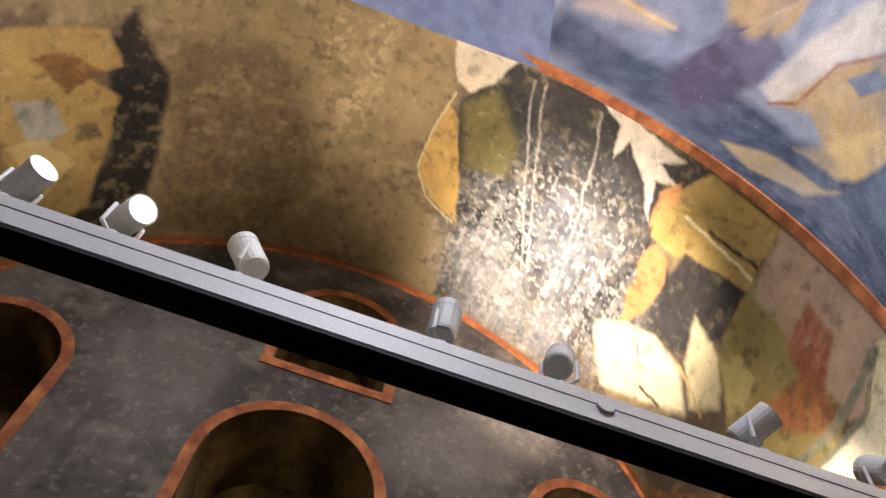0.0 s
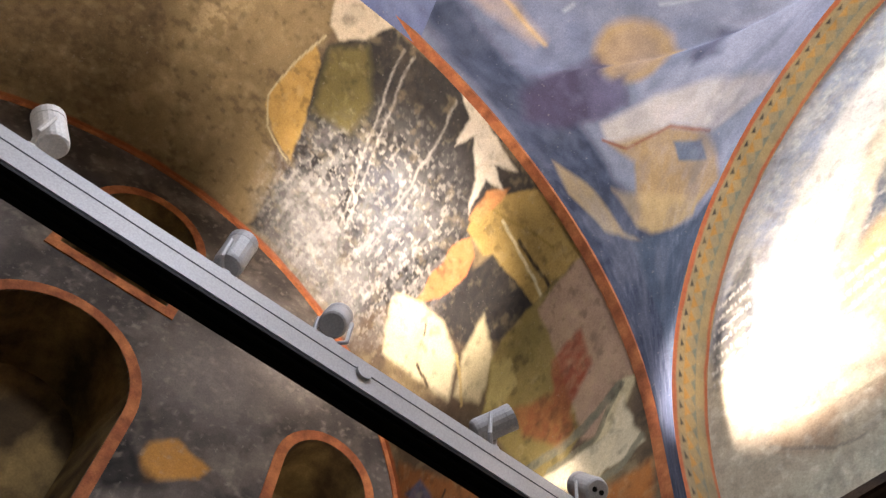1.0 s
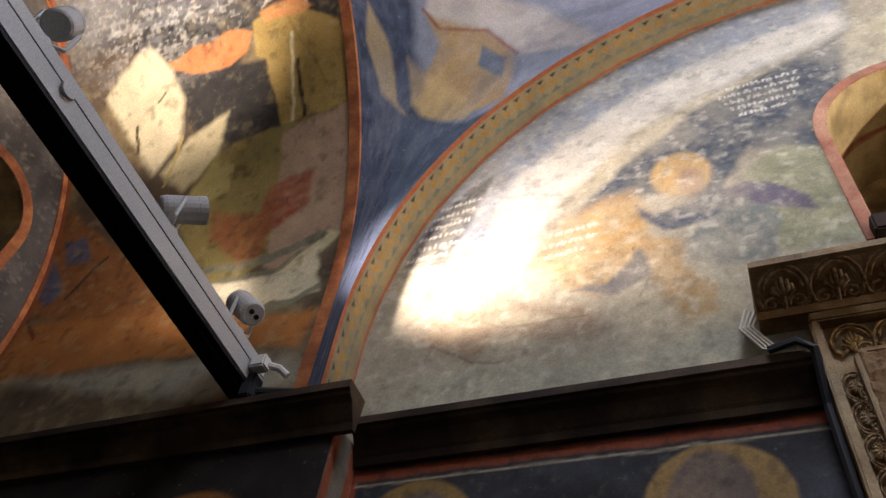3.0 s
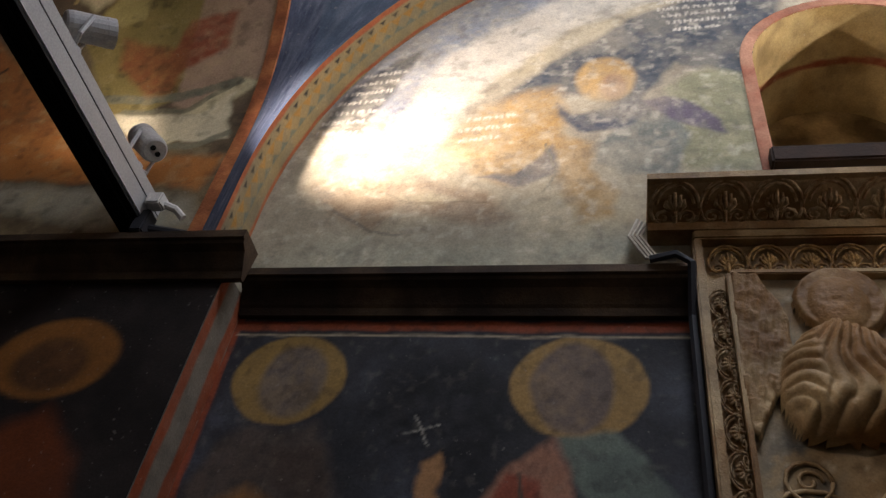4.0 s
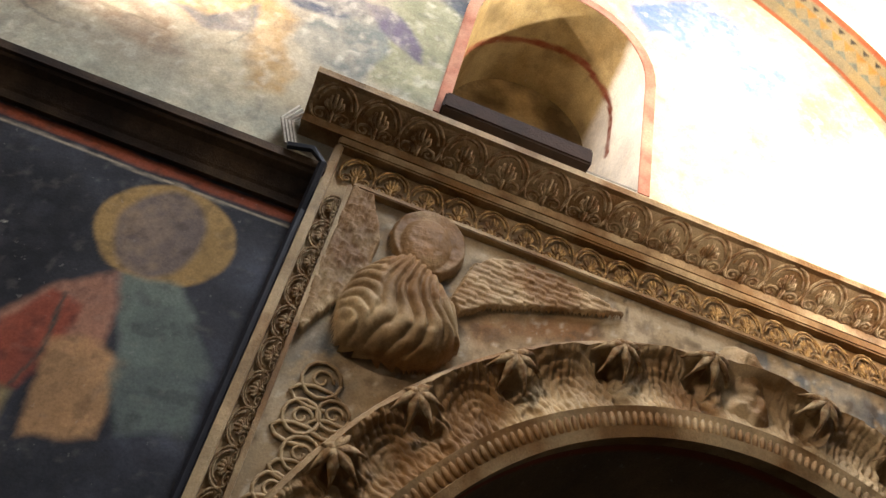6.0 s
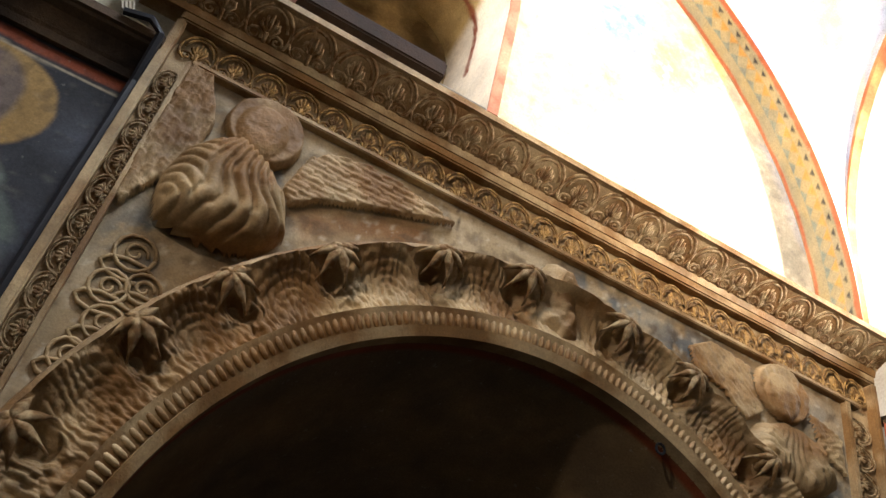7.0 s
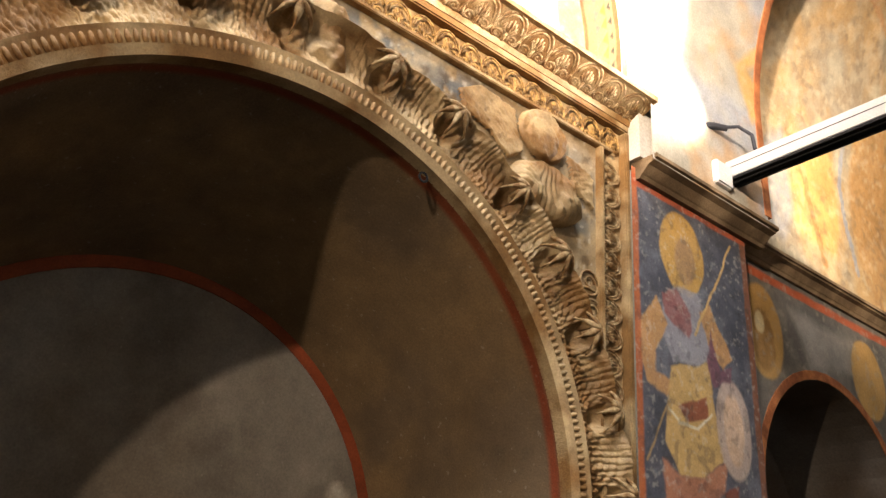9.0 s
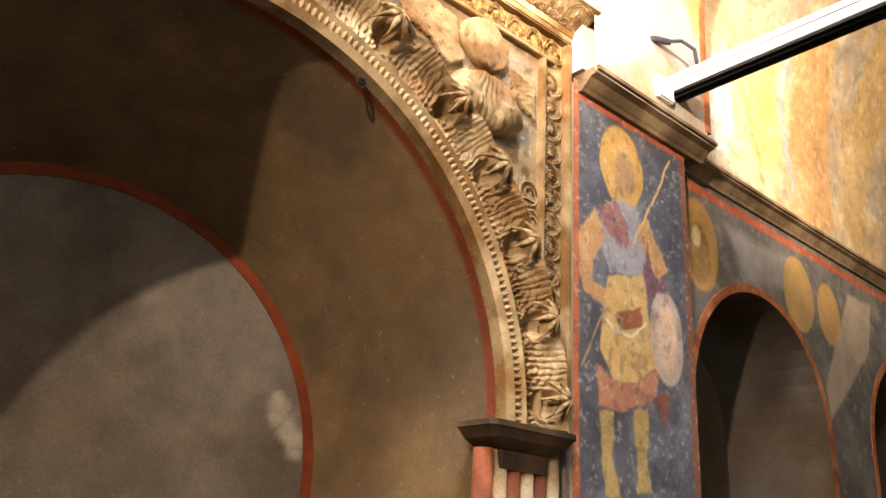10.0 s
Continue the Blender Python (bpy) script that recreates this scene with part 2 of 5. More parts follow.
    def streaks(self, code, amount, mask=None, length=10, cell=0.03, cut=0.56, sharp=7.0):
        """Drips and brush marks that run along u."""
        h, w = self.U.shape
        f = np.repeat(value_noise((h, w // length + 2), cell / self.step, 4), length, 1)[:, :w]
        f = (f + np.roll(f, length // 2, 1)) / 2 + 0.7 * self.n3
        m = np.clip((f - cut) * sharp + 0.5, 0, 1) * amount
        self.blend(m if mask is None else m * mask, code, 0.3)

    def build(self, name, place, keep=None, mat=None, parent=None, flip=False):
        """A mesh of the grid: place(U, V) gives x, y, z; keep(U, V) says which faces stand."""
        h, w = self.U.shape
        x, y, z = place(self.U, self.V)
        co = np.stack([x + 0 * self.U, y + 0 * self.U, z + 0 * self.U], -1).reshape(-1, 3)
        idx = np.arange(h * w).reshape(h, w)
        quads = np.stack([idx[:-1, :-1], idx[:-1, 1:], idx[1:, 1:], idx[1:, :-1]], -1)
        if flip:
            quads = quads[..., ::-1]
        if keep is not None:
            quads = quads[keep((self.U[1:, 1:] + self.U[:-1, :-1]) / 2, (self.V[1:, 1:] + self.V[:-1, :-1]) / 2)]
        quads = quads.reshape(-1, 4)
        used, inv = np.unique(quads, return_inverse=True)
        co, quads = co[used], inv.reshape(-1, 4)
        me = bpy.data.meshes.new(name)
        me.vertices.add(len(co))
        me.vertices.foreach_set("co", co.astype(np.float32).ravel())
        me.loops.add(quads.size)
        me.loops.foreach_set("vertex_index", quads.astype(np.int32).ravel())
        me.polygons.add(len(quads))
        me.polygons.foreach_set("loop_start", np.arange(0, quads.size, 4, dtype=np.int32))
        me.update(calc_edges=True)
        me.polygons.foreach_set("use_smooth", np.ones(len(quads), bool))
        at = me.color_attributes.new("paint", "FLOAT_COLOR", "POINT")
        rgba = np.concatenate([np.clip(self.C, 0.004, 0.85).reshape(-1, 3)[used], np.ones((len(used), 1))], 1)
        at.data.foreach_set("color", rgba.astype(np.float32).ravel())
        me.materials.append(mat or FRESCO)
        ob = new(name, me)
        ob.parent = parent
        return ob


def thick(ob, inward=0.3, offset=1.0):
    mod = ob.modifiers.new("thickness", "SOLIDIFY")
    mod.thickness, mod.offset = inward, offset
    return ob

# ---- plan ----
FLOOR_Z = 0.35
WALL_Y, LUN_Y, BAND_Y = 0.08, 0.06, -0.15
CX, RL, ZL = 0.65, 2.24, 4.40            # north lunette arch
WX, AX, EX, EXB = -3.40, -1.68, 2.92, 4.05
AY, AR, AZ = -2.20, 2.07, 4.68           # west and east arches
COR_Z = 4.085


def upright(U, V, y):
    return U, y, V


# ---- setting ----
bm = box(bmesh.new(), -4.2, 9.0, -5.2, 1.6, FLOOR_Z - 0.2, FLOOR_Z)
tagged(link("floor", bm, FLOOR), "worn grey marble floor of the chapel", "floor", kind="structure")
bm = bmesh.new()
box(bm, -4.2, 8.8, -4.95, -4.55, FLOOR_Z, 2.7)
box(bm, -4.2, 0.1, -4.95, -4.55, 2.7, 4.5)
box(bm, 1.7, 8.8, -4.95, -4.55, 2.7, 4.5)
box(bm, -4.2, 8.8, -4.95, -4.55, 4.5, 8.6)
tagged(link("wall_south", bm, PLASTER), "plain plastered wall with one window opening", "wall", kind="structure")
bm = box(bmesh.new(), 8.6, 8.9, -4.6, 0.6, FLOOR_Z, 8.6)
tagged(link("wall_east", bm, PLASTER), "plain plastered end wall of the chapel", "wall", kind="structure")
bm = box(bmesh.new(), -4.2, 8.9, -4.95, 0.6, 8.6, 8.8)
tagged(link("ceiling", bm, PLASTER), "plain ceiling above the vaults", "ceiling", kind="structure")

# North wall: solid masonry behind the painted plaster, open at the tomb niche and the lunette window.
wall_north = empty("wall_north", (CX, 0.3, FLOOR_Z))
tagged(wall_north, "frescoed stone wall with a lunette above a dark cornice", "wall", kind="structure")


def own(ob, parent):
    """Parents a mesh that is built in world places."""
    ob.parent = parent
    ob.matrix_parent_inverse = Matrix.Translation(-parent.location)
    return ob


bm = bmesh.new()
box(bm, -3.4, 0.02, WALL_Y + 0.006, 0.5, FLOOR_Z, 4.0)
box(bm, 3.08, 4.02, 0.0, 0.5, FLOOR_Z, 4.0)
box(bm, -1.9, 0.16, LUN_Y + 0.006, 0.5, 4.0, 7.2)
box(bm, 1.20, 3.2, LUN_Y + 0.006, 0.5, 4.0, 7.2)
box(bm, 0.16, 1.20, LUN_Y + 0.006, 0.5, 5.95, 7.2)
box(bm, 0.16, 1.20, LUN_Y + 0.006, 0.5, 4.0, 4.62)
own(link("masonry", bm, PLASTER), wall_north)

# Lunette window niche.
WCX, WHW, WSILL, WSPR = 0.72, 0.40, 4.60, 5.30


def in_window(U, V, grow=0.0):
    r = WHW + grow
    return ((np.abs(U - WCX) < r) & (V > WSILL - grow) & (V < WSPR)) | ((V >= WSPR) & (np.hypot(U - WCX, V - WSPR) < r))


lun = Canvas(CX - 2.34, CX + 2.34, 4.0, 6.75, 0.0085, base="a49a84")
lun.cloud("b9ab8a", 0.8, 0.4)
lun.cloud("8f8674", 0.5, 0.15, 0.58)
lun.poly([(-1.52, 5.16), (-1.08, 6.10), (-0.41, 6.57), (0.21, 6.65), (0.65, 6.59), (0.53, 6.15), (0.09, 5.98), (-0.48, 5.72), (-0.90, 5.24), (-1.13, 4.97)], "8f949c", soft=.05, worn=.5)
lun.poly([(-1.54, 4.99), (-1.47, 5.22), (-1.34, 5.44), (-1.15, 5.59), (-1.23, 5.27), (-1.35, 4.95)], "43464b", soft=.015, worn=.25)
lun.poly([(-1.21, 4.89), (-1.05, 5.51), (-0.46, 6.05), (0.14, 6.28), (0.59, 6.37), (0.53, 6.15), (0.09, 5.98), (-0.48, 5.67), (-0.82, 5.28), (-1.00, 4.83)], "cfc7b6", soft=.03, worn=.45)
lun.poly([(-0.93, 4.89), (-0.64, 5.31), (-0.21, 5.73), (0.21, 5.96), (0.53, 6.12), (0.27, 5.16), (0.12, 5.21), (-0.03, 5.34), (-0.21, 5.05), (-0.50, 5.18), (-0.70, 5.12), (-0.83, 4.90)], "474d55", soft=.02, worn=.3)
lun.poly([(-0.08, 5.18), (0.10, 5.31), (0.23, 5.23), (0.23, 4.73), (0.21, 4.62), (-0.04, 4.65)], "8f8e70", soft=.02, worn=.4)
lun.poly([(-0.38, 4.72), (-0.33, 4.85), (-0.23, 4.97), (-0.06, 5.06), (-0.01, 4.83), (-0.06, 4.62), (-0.26, 4.62)], "71756f", soft=.015, worn=.45)
lun.poly([(-0.95, 4.84), (-0.83, 5.09), (-0.65, 5.20), (-0.52, 5.23), (-0.46, 5.01), (-0.50, 4.86), (-0.53, 4.65), (-0.70, 4.59), (-0.82, 4.66)], "b08e58", soft=.03, worn=.6)
lun.poly([(-0.53, 4.90), (-0.38, 4.82), (-0.38, 4.64), (-0.27, 4.53), (-0.30, 4.41), (-0.40, 4.38), (-0.50, 4.58)], "a98752", soft=.02, worn=.4)
lun.ellipse(-0.320, 5.255, 0.123, 0.160, "b8965e", soft=.014, worn=.45)
lun.ellipse(-0.288, 5.198, 0.056, 0.095, "9a7c60", soft=.012, worn=.3)
lun.poly([(-0.52, 5.11), (-0.44, 5.01), (-0.30, 5.04), (-0.19, 5.13), (-0.12, 5.02), (-0.25, 4.90), (-0.40, 4.89), (-0.48, 4.96)], "50545e", soft=.012, worn=.35)
lun.poly([(-0.17, 5.09), (-0.07, 5.11), (0.05, 5.03), (0.14, 4.86), (0.03, 4.89), (-0.08, 4.96)], "645c6a", soft=.012, worn=.45)
lun.poly([(-0.80, 4.64), (-0.66, 4.65), (-0.57, 4.75), (-0.52, 4.83), (-0.49, 4.64), (-0.65, 4.58)], "4c515e", soft=.01, worn=.35)
lun.poly([(-1.50, 4.62), (-1.42, 4.70), (-1.12, 4.61), (-0.96, 4.63), (-0.76, 4.55), (-0.62, 4.41), (-0.73, 4.37), (-0.93, 4.41), (-1.10, 4.47), (-1.16, 4.33), (-1.30, 4.43), (-1.43, 4.53)], "8c7861", soft=.02, worn=.3)
lun.poly([(-1.17, 4.55), (-0.96, 4.56), (-0.86, 4.51), (-1.00, 4.50)], "a79c7e", soft=.015, worn=.4)
lun.line([(-1.38, 4.51), (-1.17, 4.35), (-1.05, 4.33)], 0.012, "6b665c")
lun.line([(-1.26, 4.61), (-1.05, 4.51), (-0.75, 4.49)], 0.012, "7a6b55")
lun.line([(-0.55, 4.83), (-0.50, 4.64), (-0.54, 4.54)], 0.01, "6d6a5a")
lun.poly([(-1.60, 4.14), (-1.37, 4.34), (-0.81, 4.27), (-0.17, 4.32), (-0.12, 4.15)], "a2a08c", soft=.05, worn=.5)
for u0, u1, v, rise in ((-1.40, -1.20, 5.37, 0.03), (-1.43, -1.23, 5.30, 0.03), (-1.46, -1.25, 5.23, 0.02), (-1.48, -1.28, 5.16, 0.02), (-1.50, -1.30, 5.09, 0.01),
                        (-1.52, -1.34, 5.02, 0.01), (-1.53, -1.36, 4.95, 0.0), (-0.88, -0.68, 5.00, 0.02), (-0.90, -0.70, 4.93, 0.02), (-0.90, -0.74, 4.86, 0.02),
                        (-0.08, 0.28, 5.84, 0.02), (-0.08, 0.27, 5.78, 0.02), (-0.06, 0.26, 5.72, 0.02), (-0.04, 0.24, 5.66, 0.02), (-0.02, 0.18, 5.60, 0.01)):
    u = u0
    while u < u1:
        v_here, tall = v + rise * (u - u0) / (u1 - u0), RNG.uniform(0.012, 0.026)
        lun.line([(u, v_here), (u + RNG.uniform(-0.006, 0.010), v_here + tall)], 0.009, "d6cebe", 0.004, 0.25, 0.0)
        if RNG.random() < 0.5:
            lun.line([(u, v_here + tall * 0.6), (u + 0.013, v_here + tall * RNG.uniform(0.2, 1.0))], 0.007, "d6cebe", 0.004, 0.3, 0.0)
        u += RNG.uniform(0.018, 0.028)
lun.poly([(0.95, 5.87), (1.36, 6.18), (1.85, 5.95), (1.76, 5.43), (1.48, 5.55), (1.15, 5.74), (1.07, 5.69)], "6c80a6", soft=.03, worn=.4)
lun.poly([(1.13, 5.58), (1.42, 5.48), (1.78, 5.33), (1.91, 5.13), (1.83, 4.63), (1.15, 4.60)], "c2b088", soft=.04, worn=.4)
lun.poly([(1.28, 5.12), (1.39, 5.33), (1.49, 5.26), (1.44, 4.98), (1.32, 4.88)], "9a9078", soft=.02, worn=.5)
lun.line([(1.33, 4.64), (1.54, 4.67)], 0.03, "6a7a9c")
lun.poly([(1.83, 5.63), (2.08, 5.94), (2.40, 6.13), (2.32, 5.68), (1.92, 5.33)], "c4a868", soft=.04, worn=.4)
lun.poly([(1.63, 5.54), (1.83, 5.72), (1.81, 5.44), (1.68, 5.41)], "8b90a8", soft=.04, worn=.5)
lun.poly([(1.33, 5.05), (1.71, 5.40), (1.81, 4.97), (1.52, 4.83)], "b8a078", soft=.05, worn=.5)
lun.line([(1.37, 4.67), (1.55, 4.70)], 0.04, "5f6f90")
lun.poly([(2.57, 5.40), (2.81, 5.49), (2.91, 5.06), (2.79, 4.87)], "8a8f9c", soft=.04, worn=.5)
lun.cloud("b9ae96", 0.3, 0.22, 0.56, 5.0)
lun.cloud("d5cdb8", 0.35, 0.04, 0.66, 7.0)
lun.cloud("77766e", 0.2, 0.08, 0.62, 6.0)
lun.cloud("6a655c", 0.35, 0.05, 0.66, 8.0)
own(lun.build("lunette_fresco", lambda U, V: upright(U + 0.045, V - 0.02, LUN_Y), lambda U, V: ~in_window(U + 0.045, V - 0.02) & ((V < ZL) | (np.hypot(U + 0.045 - CX, V - 0.02 - ZL) < RL + 0.05))), wall_north)
panel = Canvas(-1.56, 0.02, 2.2, 4.0, 0.0075, base="353538")
panel.cloud("50525a", 0.7, 0.2, 0.52)
panel.cloud("222226", 0.6, 0.12, 0.55)
panel.poly([(-0.96, 3.54), (-0.79, 3.74), (-0.56, 3.69), (-0.47, 3.49), (-0.60, 3.25), (-0.81, 3.36)], "1c1b1d", soft=.06, worn=.4)
panel.ellipse(-1.240, 3.652, 0.209, 0.169, "94763f", soft=.006, worn=.2)
panel.ellipse(-1.221, 3.647, 0.123, 0.137, "6b5f56", soft=.012, worn=.3)
panel.ellipse(-0.312, 3.642, 0.199, 0.183, "a5834c", soft=.006, worn=.15)
panel.ellipse(-0.328, 3.639, 0.122, 0.163, "75655a", soft=.01, worn=.3)
panel.ellipse(-0.342, 3.650, 0.050, 0.050, "84705f", soft=.01, worn=.4)
panel.poly([(-1.34, 3.48), (-1.42, 3.42), (-1.48, 3.25), (-1.45, 3.00), (-0.94, 3.09), (-1.03, 3.40), (-1.08, 3.49), (-1.20, 3.47)], "54483f", soft=.02, worn=.25)
panel.poly([(-1.39, 3.21), (-1.27, 3.28), (-1.15, 3.21), (-1.15, 3.05), (-1.32, 3.02)], "8f6434", soft=.02, worn=.3)
panel.poly([(-1.23, 3.41), (-1.05, 3.42), (-0.94, 3.09), (-1.07, 3.06)], "4a3d34", soft=.015, worn=.3)
panel.poly([(-0.38, 3.46), (-0.21, 3.49), (-0.12, 3.42), (-0.05, 3.24), (-0.24, 3.21), (-0.33, 3.35)], "6c7468", soft=.012, worn=.25)
panel.poly([(-0.60, 3.15), (-0.56, 3.27), (-0.48, 3.40), (-0.38, 3.46), (-0.33, 3.35), (-0.31, 3.20)], "a5745a", soft=.015, worn=.25)
panel.poly([(-0.51, 3.32), (-0.41, 3.31), (-0.40, 3.18), (-0.55, 3.16)], "8a4a38", soft=.012, worn=.25)
panel.poly([(-0.74, 3.28), (-0.75, 3.37), (-0.71, 3.40), (-0.68, 3.36), (-0.68, 3.27), (-0.65, 3.17), (-0.72, 3.16)], "a87c50", soft=.008, worn=.2)
panel.line([(-0.78, 3.52), (-0.74, 3.42)], 0.004, "b0aa9c")
panel.line([(-0.81, 3.46), (-0.71, 3.49)], 0.003, "b0aa9c")
panel.poly([(-0.69, 3.15), (-0.65, 3.21), (-0.57, 3.19), (-0.49, 3.35), (-0.41, 3.33), (-0.41, 3.19), (-0.44, 3.05), (-0.53, 3.03), (-0.63, 3.06)], "8c4630", soft=.01, worn=.2)
panel.poly([(-0.56, 3.06), (-0.45, 3.04), (-0.44, 2.94), (-0.53, 2.93)], "9c8858", soft=.012, worn=.3)
panel.poly([(-0.43, 3.22), (-0.36, 3.26), (-0.23, 3.22), (-0.22, 3.01), (-0.38, 2.94)], "b58a5c", soft=.012, worn=.25)
panel.poly([(-0.28, 3.38), (-0.15, 3.43), (-0.07, 3.31), (-0.04, 3.07), (-0.17, 3.03), (-0.26, 3.17)], "5d655c", soft=.012, worn=.3)
panel.line([(-0.75, 2.99), (-0.60, 2.95), (-0.48, 2.91)], 0.05, "8e4a2a")
panel.line([(-0.46, 3.35), (-0.43, 3.18), (-0.46, 3.06)], 0.01, "4a463c")
panel.line([(-1.53, 2.0), (-1.53, 4.0)], 0.07, "93492a", 0.005, 0.2, 0.02)
panel.line([(-1.6, 3.865), (0.1, 3.865)], 0.04, "93492a", 0.005, 0.2, 0.02)
panel.line([(-1.5, 3.826), (0.1, 3.826)], 0.008, "b8a88c", 0.003, 0.3, 0.02)
panel.cloud("8c8474", 0.15, 0.03, 0.70, 8.0)
panel.cloud("2a2826", 0.35, 0.04, 0.62, 8.0)
own(panel.build("saints_fresco", lambda U, V: upright(U - 0.045 * np.clip((U + 1.5) / 0.5, 0, 1) * np.clip(-U / 0.1, 0, 1), V + 0.035, WALL_Y)), wall_north)

window_1 = tagged(empty("window_1", (WCX, 0.1, WSILL)), "deep arched window niche with ochre painted border", "window", kind="structure")


def arched_path(cx, r, z0, spr, y, plane="xz", n=20):
    out = [((cx + r, y, z0) if plane == "xz" else (y, cx + r, z0), (1, 0, 0) if plane == "xz" else (0, 1, 0), (0, -1, 0) if plane == "xz" else (1, 0, 0))]
    out += arc_path(cx, spr, r, 0, 180, n, y, plane)
    out += [((cx - r, y, z0) if plane == "xz" else (y, cx - r, z0), (-1, 0, 0) if plane == "xz" else (0, -1, 0), (0, -1, 0) if plane == "xz" else (1, 0, 0))]
    return out


def flat(w, d):
    return [(0, -0.002), (w, -0.002), (w, d * 0.8), (w * 0.9, d), (w * 0.1, d), (0, d * 0.8)]


own(link("painted_border", sweep(bmesh.new(), arched_path(WCX, WHW, WSILL, WSPR, LUN_Y), flat(0.05, 0.006)), PINK), window_1)
rev = Canvas(0, 0.55, -0.8, 0.75 + math.pi * WHW, 0.012, base="a08a5c")
rev.cloud("8a7040", 0.7, 0.25)
rev.cloud("c2ab78", 0.6, 0.2, 0.55)
rev.cloud("5a4a30", 0.5, 0.1, 0.6)
# Pale right jamb: light falling on this side is put into the colour.
rev.poly([(-0.1, -1.0), (0.6, -1.0), (0.6, 0.12), (-0.1, 0.3)], "d9d3c6", 0.03, 0.2)
rev.line([(0.30, -0.2), (0.26, 0.4), (0.30, 1.0), (0.26, 1.7)], 0.035, "7a3a22")


def reveal_place(U, V):
    k = 1.0 - 0.10 * U / 0.55
    a = np.clip(V / WHW, 0, math.pi)
    x = WCX + np.cos(a) * WHW * k
    z = WSPR + np.sin(a) * WHW * k
    z = np.where(V < 0, WSPR + V, z)
    z = np.where(V > math.pi * WHW, WSPR - (V - math.pi * WHW), z)
    return x, LUN_Y + U, z


own(rev.build("reveal", reveal_place), window_1)
own(link("blocked_back", box(bmesh.new(), WCX - 0.5, WCX + 0.5, 0.60, 0.68, WSILL - 0.1, WSPR + 0.5), material("ochre_back", lin("b59c6a"), 0.9, 0.6, 1.3, 5, 0.3, 90, stain=lin("5c4a2c"))), window_1)
own(link("window_sill", box(bmesh.new(), WCX - 0.425, WCX + 0.18, 0.0, 0.55, WSILL - 0.015, WSILL + 0.07, 0.008), WOOD), window_1)

# Painted arch band round the lunette: its soffit runs from the lunette to the pendentives.
band = Canvas(-0.20, LUN_Y, -0.34, math.pi * RL + 0.04, 0.0075, base="8a7a55")
band.cloud("77705c", 0.7, 0.12)
n_tooth = 92
for i in range(n_tooth):
    v = -0.35 + i * (math.pi * RL + 0.7) / n_tooth
    band.poly([(-0.115, v), (-0.07, v + 0.04), (-0.115, v + 0.08)], "9c7436", 0.004, 0.25, 0.3, 0.01)
    band.poly([(-0.15, v + 0.02), (-0.125, v + 0.04), (-0.15, v + 0.065)], "2e2c2a", 0.004, 0.2, 0.2, 0.01)
    band.poly([(-0.03, v), (-0.065, v + 0.04), (-0.03, v + 0.08)], "666a60", 0.004, 0.3, 0.3, 0.01)
band.line([(-0.185, -0.4), (-0.185, 8)], 0.035, "96502f", 0.005, 0.2, 0.02)
band.line([(0.045, -0.4), (0.045, 8)], 0.022, "96502f", 0.005, 0.2, 0.02)


def band_place(U, V):
    a = np.clip(V / RL, 0, math.pi)
    z = ZL + np.sin(a) * RL
    z = np.where(V < 0, ZL + V, np.where(V > math.pi * RL, ZL - (V - math.pi * RL), z))
    return CX - np.cos(a) * RL, LUN_Y + (U - LUN_Y) * (LUN_Y - BAND_Y) / (LUN_Y + 0.20), z


own(band.build("arch_band", band_place), wall_north)

# Pendentives.


ZT = 6.66


def pendentive(side, canvas, name):
    """side -1: between the lunette and the west arch; +1: east. Above ZT it runs on as the sail of the vault."""
    def place(U, V):
        z = np.minimum(V, ZT)
        ax = CX + side * np.sqrt(np.clip(RL ** 2 - np.clip(z - ZL, 0, RL) ** 2, 0, None))
        ay = BAND_Y + 0 * z
        bx = (AX if side < 0 else EX) + 0 * z
        by = AY + np.sqrt(np.clip(AR ** 2 - np.clip(z - AZ, 0, AR) ** 2, 0, None))
        aa, ab = np.arctan2(ay - AY, (ax - CX) * side), np.arctan2(by - AY, (bx - CX) * side)
        ra, rb = np.hypot(ax - CX, ay - AY), np.hypot(bx - CX, by - AY)
        f = np.sqrt((9.95 - (np.maximum(V, ZT) - 4.4) ** 2) / (9.95 - (ZT - 4.4) ** 2))
        a, r = aa + (ab - aa) * U, (ra + (rb - ra) * U) * f
        return CX + side * r * np.cos(a), AY + r * np.sin(a), V
    return canvas.build(name, place)


vault = tagged(empty("vault_west_bay", (CX, AY, 6.6)), "frescoed pendentives and dome above the west bay", "vault", kind="structure")
pen = Canvas(0, 1, 4.06, 7.2, 0.0045, 0.0085, base="7c7f8c")
pen.k = 1.9
pen.cloud("8f93a2", 0.7, 0.2)
pen.cloud("5d6478", 0.6, 0.1, 0.56)
pen.poly([(1.050, 6.79), (0.972, 6.90), (0.855, 6.72), (0.764, 6.51), (0.663, 6.08), (0.293, 5.65), (-0.050, 4.79), (-0.050, 4.05), (1.050, 4.05), (1.050, 5.67), (0.965, 6.39), (0.965, 6.68)], "353d50", soft=.02, worn=.25, wob=.02)
pen.poly([(0.972, 6.90), (0.807, 6.94), (0.683, 6.81), (0.670, 6.68), (0.806, 6.57), (0.853, 6.70)], "6a7084", soft=.02, worn=.35, wob=.02)
pen.poly([(0.964, 6.90), (0.885, 6.93), (0.776, 6.76), (0.798, 6.73)], "a39183", soft=.01, worn=.4, wob=.02)
